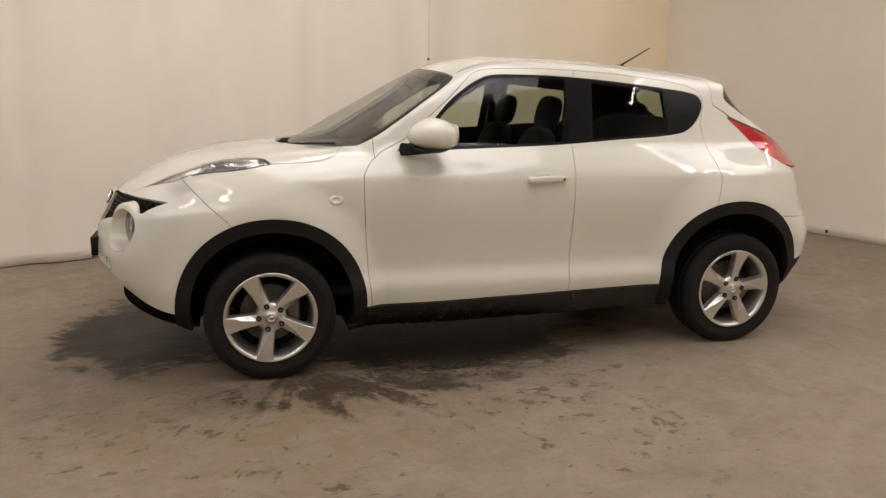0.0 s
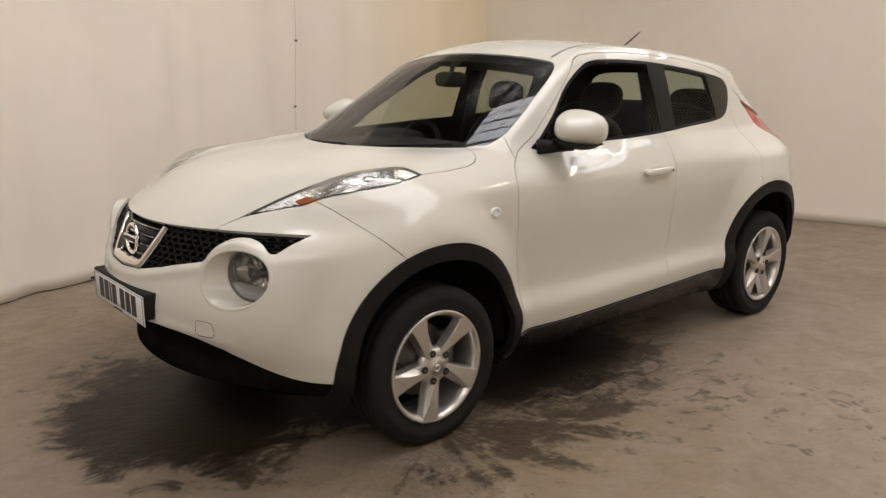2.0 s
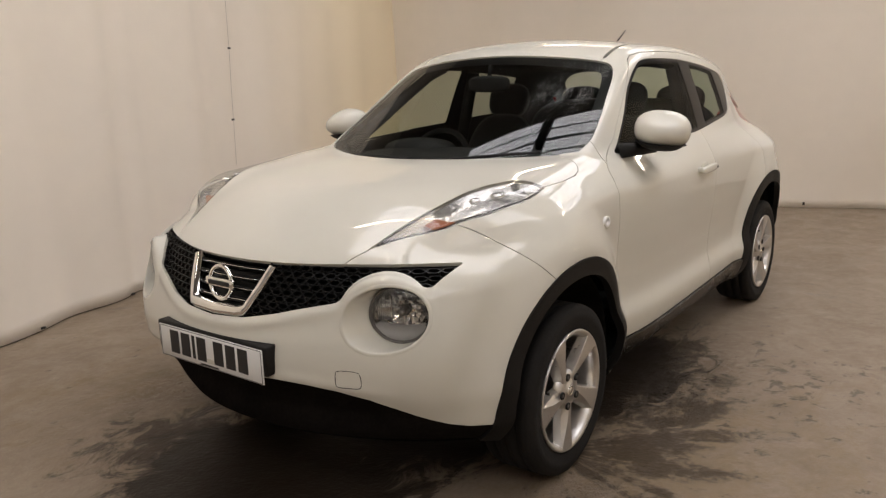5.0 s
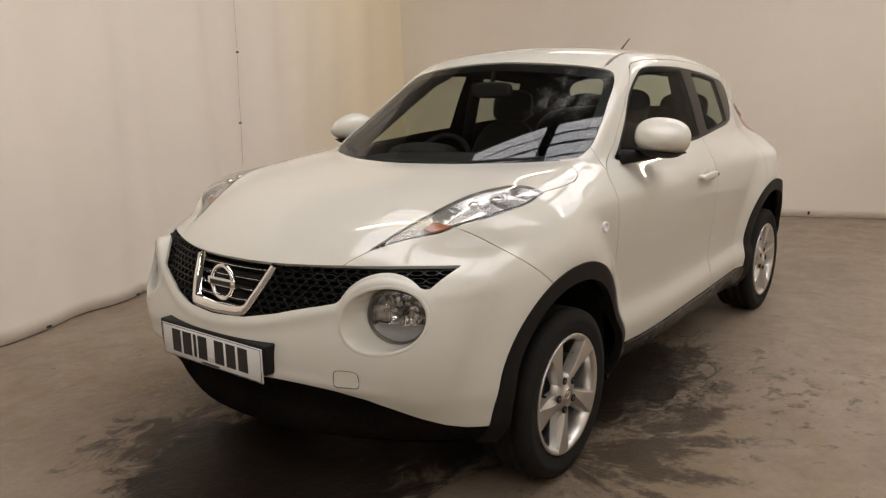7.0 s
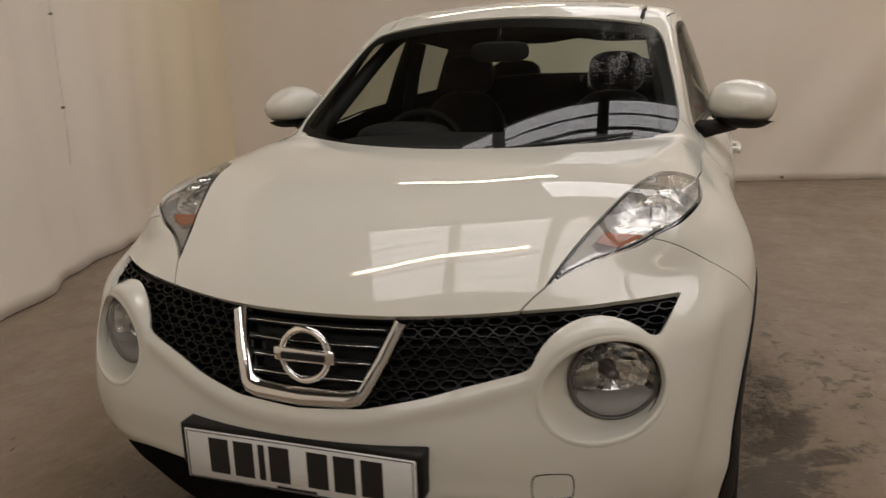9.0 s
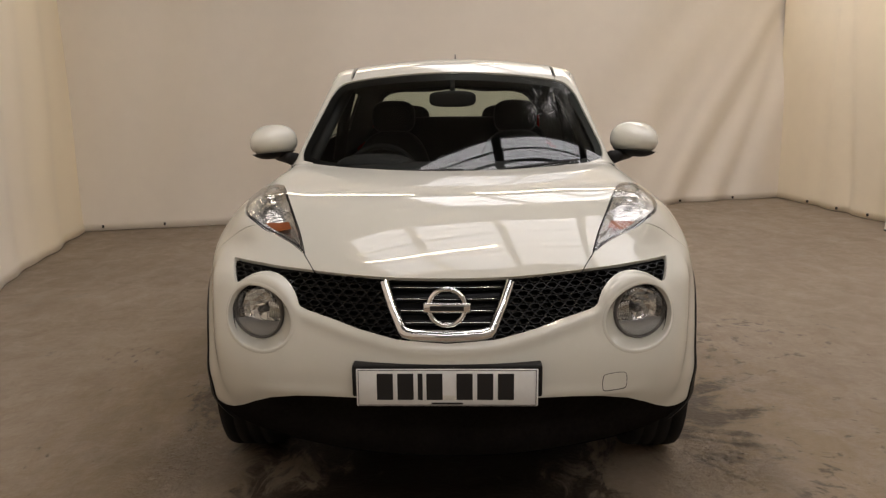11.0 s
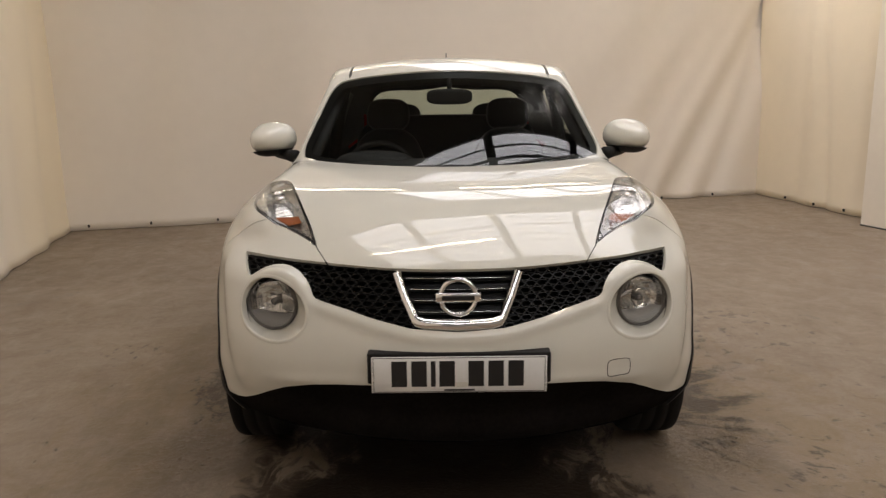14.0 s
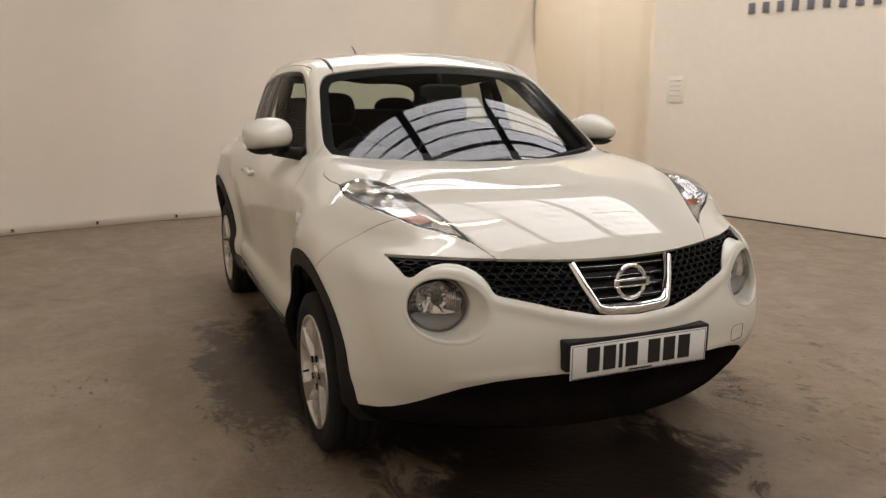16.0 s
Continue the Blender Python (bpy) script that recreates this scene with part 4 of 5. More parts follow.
    V1, T1 = clip(V0, T0, -0.007 - V0[:, COL["eye"]])
    arrays("lamp_edge", V1[:, :3] - 0.001 * V1[:, 3:6], T1, GLOSS_BLACK, eye, "dark edge seal", V1[:, 3:6])
    for x, yy, r in ((1.41, 0.665, 0.024), (1.50, 0.628, 0.018)):
        c, n = on_skin("top", x, yy, 1.4)
        bm = bmesh.new()
        superblob(bm, (c.x - n.x * 0.02, hand * (c.y - n.y * 0.02), c.z - n.z * 0.02), (r * 1.3, r, 0.012), 2)
        part("bulb_housing", bm, CHROME, eye)
    # side repeater, handle
    c, n = on_skin("side", 0.936, 0.853, 1.0)
    bm = bmesh.new()
    lathe(bm, [(0.027, -0.004), (0.027, 0.004), (0.024, 0.0075), (0.014, 0.0085), (0.013, 0.006), (0.0, 0.006)], 28)
    bmesh.ops.scale(bm, vec=(1.25, 1, 0.8), verts=bm.verts)
    bmesh.ops.transform(bm, matrix=mir @ Matrix.Translation(c) @ n.to_track_quat("Y", "Z").to_matrix().to_4x4(), verts=bm.verts)
    bmesh.ops.recalc_face_normals(bm, faces=bm.faces)
    part("side_repeater", bm, PLATE, car, "small oval clear side repeater")
    c, n = on_skin("side", -0.11, 0.937, 1.0)
    bm = bmesh.new()
    superblob(bm, (c.x, hand * (c.y + 0.024), c.z), (0.108, 0.011, 0.017), 3.2, 24, 12, m=Matrix.Rotation(0.03, 3, "Y"))
    for dx in (-0.085, 0.08):
        superblob(bm, (c.x + dx, hand * (c.y + 0.010), c.z), (0.022, 0.016, 0.014), 3, 14, 8)
    grip = part("door_handle", bm, PAINT, car, "white pull door handle")
    bm = bmesh.new()
    superblob(bm, (c.x - 0.085, hand * (c.y + 0.034), c.z), (0.007, 0.003, 0.007), 2, 12, 6)
    part("key_slot", bm, STEEL, grip, "small round lock")
    bm = bmesh.new()
    superblob(bm, (c.x + 0.005, hand * (c.y - 0.001), c.z), (0.050, 0.004, 0.032), 2.2, 24, 8)
    part("handle_cup", bm, PAINT, car, "shallow handle recess")

    # mirror
    mirror = new("door_mirror")
    mirror.parent = car
    mirror["label"] = "white door mirror on a black arm"
    lean = Matrix.Rotation(hand * 0.30, 3, "Z") @ Matrix.Rotation(hand * -0.10, 3, "X")
    bm = bmesh.new()
    superblob(bm, (0.485, hand * 0.866, 1.158), (0.120, 0.112, 0.078), 2.35, 32, 18, m=lean, squeeze=lambda p: (max(p.x, -0.100) * (1 - 0.10 * p.z / 0.072), p.y * (1 - 0.25 * max(0, p.x) / 0.1), p.z * (1 - 0.30 * max(0, p.x) / 0.1)))
    part("mirror_shell", bm, PAINT, mirror, "glossy white shell")
    bm = bmesh.new()
    superblob(bm, (0.487, hand * 0.864, 1.153), (0.098, 0.102, 0.071), 2.6, 28, 14, m=lean, squeeze=lambda p: (p.x * 1.02, p.y * 1.01, p.z if p.z < -0.040 else -0.040))
    bmesh.ops.translate(bm, verts=bm.verts, vec=(0, 0, -0.008))
    tube(bm, [(0.485, hand * 0.84, 1.088), (0.54, hand * 0.78, 1.082), (0.60, hand * 0.735, 1.080)], [0.022, 0.026, 0.032], 12)
    part("mirror_arm", bm, BLACK_PLASTIC, mirror, "black plastic arm and underside")
    bm = bmesh.new()
    superblob(bm, (0.387, hand * 0.836, 1.157), (0.003, 0.078, 0.054), 3, 24, 10, m=Matrix.Rotation(hand * 0.30, 3, "Z"))
    part("mirror_glass", bm, MIRROR, mirror, "mirror glass")


# wipers
def on_glass(y, s, lift):
    return Vector((s - float(drop_front(np.array(y))) + 0.48 * lift, y, 1.0825 - 0.570 * (s - 1.07) + 0.87 * lift))


for y0, y1, s0, s1 in ((-0.50, 0.05, 1.125, 1.095), (0.03, 0.535, 1.13, 1.055)):
    wiper = new("wiper")
    wiper.parent = car
    wiper["label"] = "black windscreen wiper at rest"
    for name, lift, r0, r1, material, ds in (("wiper_arm", 0.012, 0.008, 0.004, BLACK_PLASTIC, 0.012), ("wiper_blade", 0.005, 0.005, 0.005, RUBBER, 0.0)):
        bm = bmesh.new()
        steps = np.linspace(0, 1, 13)
        tube(bm, [on_glass(y0 + (y1 - y0) * t, s0 + (s1 - s0) * t + ds, lift + 0.006 * math.sin(math.pi * t)) for t in steps], [r0 + (r1 - r0) * t for t in steps], 6)
        part(name, bm, material, wiper)
# rain on the glass
rng = random.Random(4)
bm = bmesh.new()
made = 0
runs_down = [(rng.uniform(0.33, 0.57), rng.uniform(1.30, 1.45)) for _ in range(24)]
while made < 1600:
    yy, zz = rng.uniform(0.0, 0.58), rng.uniform(1.20, 1.475)
    if rng.random() < 0.45:
        ry, rz = rng.choice(runs_down)
        yy, zz = rng.gauss(ry, 0.010), rz - abs(rng.gauss(0, 0.045))
    elif rng.random() > 0.06 + 1.3 * max(0, (yy - 0.26) / 0.30) * max(0, 1 - abs(zz - 1.385) / 0.15):
        continue
    if yy > 0.585 or zz > 1.465:
        continue
    c, n = on_skin("front", yy, zz, 1.3)
    r = rng.uniform(0.0006, 0.0016)
    q = n.to_track_quat("Z", "Y").to_matrix()
    top = bm.verts.new(c + n * (r * 0.5 - 0.002))
    ring = [bm.verts.new(c + q @ Vector((r * math.cos(a) * 1.2, r * math.sin(a) * rng.uniform(0.8, 1.3), 0)) - n * 0.0025) for a in np.linspace(0, 2 * math.pi, 7)[:-1]]
    for i in range(6):
        bm.faces.new((ring[i], ring[(i + 1) % 6], top))
    made += 1
tagged(part("rain_drops", bm, LENS_DROP, screen, "scattered rain drops"), kind="stuff")

# aerial
c, n = on_skin("top", -0.93, 0.0, 1.8)
bm = bmesh.new()
superblob(bm, c, (0.035, 0.016, 0.014), 2.2, 16, 8)
tube(bm, [c + Vector((0, 0, 0.005)), c + Vector((-0.09, 0, 0.055)), c + Vector((-0.20, 0, 0.118))], [0.006, 0.0045, 0.003], 8)
part("aerial", bm, BLACK_PLASTIC, car, "short black roof aerial")
# tow cover
bm = bmesh.new()
pts = []
for yy, zz in spline([(0.462, 0.508), (0.462, 0.535), (0.466, 0.546), (0.478, 0.550), (0.522, 0.550), (0.534, 0.546), (0.538, 0.535), (0.538, 0.508), (0.534, 0.499), (0.500, 0.497), (0.466, 0.499)], 4, True):
    p, n = on_skin("front", float(yy), float(zz), 2.3)
    pts.append(p + n * 0.0006)
tube(bm, pts, 0.0013, 5, True)
part("tow_cover_line", bm, TRIM, car, "thin shut line of the towing eye cover")

# ---- cabin ----
def seat(x, y, back=True):
    top = new("seat")
    top.parent = car
    top["label"] = "dark cloth front seat with headrest" if back else "dark cloth rear seat"
    bm = bmesh.new()
    superblob(bm, (x, y, 0.60), (0.26, 0.24, 0.09), 4)
    part("seat_cushion", bm, FABRIC, top)
    bm = bmesh.new()
    superblob(bm, (x - 0.30, y, 0.88), (0.075, 0.235, 0.30), 3.2, 28, 16, m=Matrix.Rotation(-0.30, 3, "Y"), squeeze=lambda p: (p.x, p.y * (1 - 0.22 * max(0, p.z) / 0.3), p.z))
    part("seat_back", bm, FABRIC, top)
    bm = bmesh.new()
    superblob(bm, (x - 0.42, y, 1.245 if back else 1.205), (0.045, 0.125 if back else 0.15, 0.095), 3, m=Matrix.Rotation(-0.25, 3, "Y"))
    part("headrest", bm, FABRIC, top)
    bm = bmesh.new()
    for d in (-0.05, 0.05):
        tube(bm, [(x - 0.385, y + d, 1.12), (x - 0.41, y + d, 1.20)], 0.007, 8)
    part("headrest_post", bm, CHROME, top)
    return top


for y in (0.35, -0.35):
    seat(0.10, y)
for y in (0.33, -0.33):
    seat(-0.80, y, False)
bm = bmesh.new()
superblob(bm, (-1.03, 0, 0.93), (0.09, 0.62, 0.30), 4, m=Matrix.Rotation(-0.28, 3, "Y"))
bench = part("rear_bench", bm, FABRIC, car, "dark rear seat back")
# added pale strip in place of a bright spot of light at the seat back
bm = bmesh.new()
bevel_box(bm, (-1.06, -0.10, 1.185), (0.02, 0.13, 0.022), 0.006)
part("bright_spot_strip", bm, PLATE, bench, "small pale strip standing in for a bright spot at the rear seat back")
dash = new("dashboard")
dash.parent = car
dash["label"] = "dark grey dashboard"
bm = bmesh.new()
superblob(bm, (0.66, 0, 0.93), (0.30, 0.68, 0.13), 4)
superblob(bm, (0.50, -0.37, 1.03), (0.13, 0.19, 0.065), 2.6)
part("dash_top", bm, TRIM, dash)
bm = bmesh.new()
ring = []
for a in np.linspace(0, 2 * math.pi, 40, endpoint=False):
    ring.append(Vector((0.375, -0.36, 0.95)) + Matrix.Rotation(-0.42, 3, "Y") @ Vector((0, 0.185 * math.cos(a), 0.185 * math.sin(a))))
tube(bm, ring, 0.015, 10, True)
for a in (0.15, math.pi - 0.15, -math.pi / 2):
    tube(bm, [Vector((0.375, -0.36, 0.95)) + Matrix.Rotation(-0.42, 3, "Y") @ Vector((0.0, k * math.cos(a), k * math.sin(a))) for k in (0.04, 0.18)], 0.014, 8)
superblob(bm, (0.385, -0.36, 0.95), (0.03, 0.07, 0.06), 2.4, m=Matrix.Rotation(-0.42, 3, "Y"))
part("steering_wheel", bm, TRIM, car, "dark steering wheel")
bm = bmesh.new()
superblob(bm, (0.43, 0, 1.350), (0.018, 0.112, 0.038), 3.4)
tube(bm, [(0.425, 0, 1.385), (0.41, 0, 1.435)], 0.012, 8)
part("inner_mirror", bm, TRIM, car, "dark inner mirror behind the windscreen")
bm = bmesh.new()
bevel_box(bm, (0.0, 0.0, 0.36), (2.6, 1.3, 0.06), 0.02)
part("cabin_floor", bm, TRIM, car)
bm = bmesh.new()
bevel_box(bm, (-1.42, 0.0, 0.92), (0.50, 1.05, 0.02), 0.006)
part("parcel_shelf", bm, TRIM, car)
for y in (0.57, -0.57):
    bm = bmesh.new()
    tube(bm, [(-0.33, y * 1.05, 1.40), (-0.33, y * 1.12, 1.25), (-0.30, y * 1.18, 1.0)], 0.035, 8)
    part("pillar_trim", bm, TRIM, car)
    bm = bmesh.new()
    hand = math.copysign(1, y)
    tube(bm, [(0.72, hand * 0.640, 1.06), (0.55, hand * 0.612, 1.165), (0.36, hand * 0.575, 1.285), (0.18, hand * 0.535, 1.395), (0.08, hand * 0.515, 1.43)], [0.030, 0.030, 0.029, 0.027, 0.025], 10)
    part("pillar_trim", bm, TRIM, car)

# ---- the room ----
def node_floor():
    m = bpy.data.materials.new("wet_concrete")
    m.use_nodes = True
    nt = m.node_tree
    p = nt.nodes["Principled BSDF"]
    tc = nt.nodes.new("ShaderNodeTexCoord")
    L = nt.links.new

    def noise_tex(scale, detail=6, rough=0.6, stretch=None, dist=0.0):
        n = nt.nodes.new("ShaderNodeTexNoise")
        n.inputs["Scale"].default_value, n.inputs["Detail"].default_value, n.inputs["Roughness"].default_value, n.inputs["Distortion"].default_value = scale, detail, rough, dist
        if stretch:
            mp = nt.nodes.new("ShaderNodeMapping")
            mp.inputs["Scale"].default_value = stretch[:3]
            mp.inputs["Rotation"].default_value = (0, 0, stretch[3])
            L(tc.outputs["Object"], mp.inputs["Vector"])
            L(mp.outputs[0], n.inputs["Vector"])
        else:
            L(tc.outputs["Object"], n.inputs["Vector"])
        return n.outputs["Fac"]

    def ramp(v, a, b, lo=0.0, hi=1.0):
        r = nt.nodes.new("ShaderNodeMapRange")
        r.interpolation_type = "SMOOTHSTEP"
        for i, k in enumerate((a, b, lo, hi)):
            r.inputs[i + 1].default_value = k
        L(v, r.inputs[0])
        return r.outputs[0]

    def op(kind, a, b):
        n = nt.nodes.new("ShaderNodeMath")
        n.operation = kind
        for i, k in enumerate((a, b)):
            if isinstance(k, (int, float)):
                n.inputs[i].default_value = k
            else:
                L(k, n.inputs[i])
        return n.outputs[0]

    def blob(x, y, rx, ry):
        mp = nt.nodes.new("ShaderNodeMapping")
        mp.inputs["Location"].default_value = (-x / rx, -y / ry, 0)
        mp.inputs["Scale"].default_value = (1 / rx, 1 / ry, 0)
        L(tc.outputs["Object"], mp.inputs["Vector"])
        ln = nt.nodes.new("ShaderNodeVectorMath")
        ln.operation = "LENGTH"
        L(mp.outputs[0], ln.inputs[0])
        return ramp(ln.outputs["Value"], 1.5, 0.2)

    def polar(x, y, turn, reach):
        """Noise drawn out along the rays that leave one spot: splashes thrown by a wheel."""
        sub, sep, com = nt.nodes.new("ShaderNodeVectorMath"), nt.nodes.new("ShaderNodeSeparateXYZ"), nt.nodes.new("ShaderNodeCombineXYZ")
        sub.operation = "SUBTRACT"
        sub.inputs[1].default_value = (x, y, 0)
        L(tc.outputs["Object"], sub.inputs[0])
        L(sub.outputs[0], sep.inputs[0])
        ln = nt.nodes.new("ShaderNodeVectorMath")
        ln.operation = "LENGTH"
        L(sub.outputs[0], ln.inputs[0])
        L(op("MULTIPLY", op("ARCTAN2", sep.outputs[1], op("MULTIPLY", sep.outputs[0], -1.0)), turn), com.inputs[0])
        L(op("MULTIPLY", ln.outputs["Value"], reach), com.inputs[1])
        n = nt.nodes.new("ShaderNodeTexNoise")
        n.inputs["Scale"].default_value, n.inputs["Detail"].default_value, n.inputs["Roughness"].default_value, n.inputs["Distortion"].default_value = 1.0, 5, 0.62, 0.5
        L(com.outputs[0], n.inputs["Vector"])
        return n.outputs["Fac"]

    def blend(kind, fac, a, b):
        n = nt.nodes.new("ShaderNodeMix")
        n.data_type, n.blend_type = "RGBA", kind
        for i, k in ((0, fac), (6, a), (7, b)):
            if isinstance(k, tuple):
                n.inputs[i].default_value = (*k, 1)
            elif isinstance(k, (int, float)):
                n.inputs[i].default_value = k
            else:
                L(k, n.inputs[i])
        return n.outputs[2]

    def most(*values):
        out = values[0]
        for v in values[1:]:
            out = op("MAXIMUM", out, v)
        return out

    # bare concrete: broad clouds, trowel marks, grit
    n_big, n_mid, n_fine, grit = noise_tex(1.1, 7, 0.66, None, 0.6), noise_tex(5.5, 10, 0.74, None, 0.5), noise_tex(27, 7, 0.72), noise_tex(150, 3, 0.7)
    sweep = noise_tex(2.4, 9, 0.70, (0.7, 2.0, 1, 0.55), 0.8)
    cloud = op("ADD", op("ADD", op("MULTIPLY", n_big, 0.34), op("MULTIPLY", n_mid, 0.26)), op("ADD", op("MULTIPLY", sweep, 0.24), op("ADD", op("MULTIPLY", n_fine, 0.18), op("MULTIPLY", grit, 0.14))))
    tone = nt.nodes.new("ShaderNodeValToRGB")
    tone.color_ramp.elements[0].position, tone.color_ramp.elements[1].position = 0.455, 0.715
    tone.color_ramp.elements[0].color, tone.color_ramp.elements[1].color = (0.190, 0.147, 0.106, 1), (0.312, 0.252, 0.190, 1)
    L(cloud, tone.inputs[0])
    ochre = ramp(op("ADD", op("MULTIPLY", noise_tex(3.2, 10, 0.76, (1, 1.5, 1, 0.5), 0.7), 0.85), op("MULTIPLY", most(blob(1.3, 1.3, 1.3, 0.7), blob(0.9, -1.35, 1.6, 0.5)), 0.16)), 0.44, 0.68, 0.0, 0.65)
    bare = blend("MIX", ochre, tone.outputs[0], (0.205, 0.150, 0.086))
    pale = ramp(op("ADD", op("MULTIPLY", noise_tex(4.1, 10, 0.78), 0.7), op("MULTIPLY", noise_tex(34, 5, 0.7, (1, 1.8, 1, 0.5)), 0.3)), 0.60, 0.68, 0.0, 0.55)
    bare = blend("MIX", pale, bare, (0.37, 0.32, 0.26))

    # water that ran off the car: pooled below it (with shade painted in), splashed by the wheels, dripped about it
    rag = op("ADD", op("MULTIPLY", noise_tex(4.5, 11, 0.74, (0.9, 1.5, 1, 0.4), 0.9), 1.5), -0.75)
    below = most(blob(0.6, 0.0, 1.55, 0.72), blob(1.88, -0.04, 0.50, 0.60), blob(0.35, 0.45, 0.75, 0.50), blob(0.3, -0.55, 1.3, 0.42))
    pool_and_shade = ramp(op("ADD", below, op("MULTIPLY", rag, 1.0)), 0.27, 0.56)
    film_of_water = ramp(op("ADD", most(op("MULTIPLY", blob(1.85, 0.28, 0.46, 0.60), 0.85), op("MULTIPLY", blob(0.1, 0.72, 0.75, 0.32), 0.88), op("MULTIPLY", blob(1.9, -0.5, 0.5, 0.5), 0.85)), op("MULTIPLY", rag, 1.7)), 0.42, 0.80, 0.0, 0.80)
    thrown = polar(1.15, 0.72, 4.2, 2.1)
    near_left, near_right = blob(0.80, 0.98, 0.85, 0.42), blob(0.35, -1.00, 1.25, 0.32)
    splash = ramp(op("ADD", op("ADD", op("MULTIPLY", thrown, 0.38), op("ADD", op("MULTIPLY", n_mid, 0.42), op("MULTIPLY", n_fine, 0.20))), op("MULTIPLY", near_left, 0.15)), 0.555, 0.665, 0.0, 0.80)
    flecks = op("ADD", op("MULTIPLY", polar(1.1, 0.55, 15.0, 9.0), 0.7), op("MULTIPLY", n_fine, 0.3))
    spread = most(blob(0.5, 1.3, 2.0, 0.95), blob(1.9, 0.9, 0.9, 0.9))
    fleck = ramp(op("ADD", flecks, op("MULTIPLY", op("MULTIPLY", spread, ramp(n_big, 0.36, 0.58)), 0.13)), 0.628, 0.700, 0.0, 0.62)
    spots = op("ADD", op("MULTIPLY", noise_tex(11, 6, 0.62, (0.9, 1.9, 1, 0.45), 0.3), 0.75), op("MULTIPLY", n_fine, 0.25))
    dotted = most(op("MULTIPLY", near_right, 1.0), op("MULTIPLY", blob(0.7, -1.5, 1.6, 0.6), 0.72), op("MULTIPLY", blob(0.3, 1.6, 1.9, 0.8), 0.60))
    spot = ramp(op("ADD", spots, op("MULTIPLY", op("MULTIPLY", dotted, ramp(n_big, 0.40, 0.60)), 0.15)), 0.635, 0.705, 0.0, 0.66)
    band = ramp(op("ADD", op("ADD", near_right, op("MULTIPLY", rag, 1.3)), op("MULTIPLY", op("SUBTRACT", n_fine, 0.5), 1.2)), 0.50, 0.85, 0.0, 0.80)
    damp = ramp(op("ADD", op("ADD", op("MULTIPLY", n_big, 0.25), op("MULTIPLY", sweep, 0.50)), op("MULTIPLY", most(blob(0.8, 0.2, 2.2, 1.5), blob(1.9, 0.6, 1.2, 1.0), blob(0.6, -1.0, 2.0, 0.9)), 0.26)), 0.46, 0.74, 0.0, 0.42)
    wet = most(pool_and_shade, film_of_water, splash, fleck, spot, band, damp)
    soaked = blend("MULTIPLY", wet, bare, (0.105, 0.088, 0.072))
    # near-black below the car also paints its shade and the dark underside's reflection
    L(blend("MIX", op("MULTIPLY", op("MULTIPLY", pool_and_shade, ramp(op("ADD", op("MULTIPLY", n_mid, 0.6), op("MULTIPLY", n_fine, 0.4)), 0.38, 0.62, 0.45, 1.0)), 0.80), soaked, (0.019, 0.0145, 0.011)), p.inputs["Base Color"])

    # thin water glints by the front tyres, a calmer sheen where it pooled
    glint = op("MULTIPLY", most(blob(1.45, 1.02, 0.30, 0.22), blob(1.5, -1.0, 0.35, 0.22), blob(0.2, 0.95, 0.5, 0.2)), ramp(n_fine, 0.42, 0.62))
    dry = ramp(op("ADD", op("MULTIPLY", n_mid, 0.7), op("MULTIPLY", n_fine, 0.3)), 0.35, 0.7, 0.56, 0.36)
    rmix = nt.nodes.new("ShaderNodeMix")
    L(most(op("MULTIPLY", wet, 0.45), glint), rmix.inputs[0])
    L(dry, rmix.inputs[2])
    rmix.inputs[3].default_value = 0.24
    p.inputs["Specular IOR Level"].default_value = 0.13
    L(rmix.outputs[0], p.inputs["Roughness"])
    b = nt.nodes.new("ShaderNodeBump")
    b.inputs["Strength"].default_value, b.inputs["Distance"].default_value = 0.75, 0.006
    L(op("SUBTRACT", op("ADD", op("ADD", op("MULTIPLY", noise_tex(60, 4), 0.5), op("MULTIPLY", noise_tex(9, 8, 0.66), 0.9)), op("MULTIPLY", op("MULTIPLY", glint, noise_tex(48, 3)), 2.2)), op("MULTIPLY", wet, 0.25)), b.inputs["Height"])
    L(b.outputs["Normal"], p.inputs["Normal"])
    return m


def cloth_mat(name, base):
    m = mat(name, base, 0.85, vary=0.022, scale=0.7, bump=0.10, bump_scale=4.0, sheen=0.1)
    return m


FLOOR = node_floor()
CLOTH = cloth_mat("white_cloth", (0.85, 0.785, 0.69))
CREAM = cloth_mat("cream_cloth", (0.89, 0.79, 0.61))


def cream_fade_mat():
    """White cloth whose colour turns yellower towards the corner of the hall."""
    m = cloth_mat("cream_fade_cloth", (0.85, 0.785, 0.69))
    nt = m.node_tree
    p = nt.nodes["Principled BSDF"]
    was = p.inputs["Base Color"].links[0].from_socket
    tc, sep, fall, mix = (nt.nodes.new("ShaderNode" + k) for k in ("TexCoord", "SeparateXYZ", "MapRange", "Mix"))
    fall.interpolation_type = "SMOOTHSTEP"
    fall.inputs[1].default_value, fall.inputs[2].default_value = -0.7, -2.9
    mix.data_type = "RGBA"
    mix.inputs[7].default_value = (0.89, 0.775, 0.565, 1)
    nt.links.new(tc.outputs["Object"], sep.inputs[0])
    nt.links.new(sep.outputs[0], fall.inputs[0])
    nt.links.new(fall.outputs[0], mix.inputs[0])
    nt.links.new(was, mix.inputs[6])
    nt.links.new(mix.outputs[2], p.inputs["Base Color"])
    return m


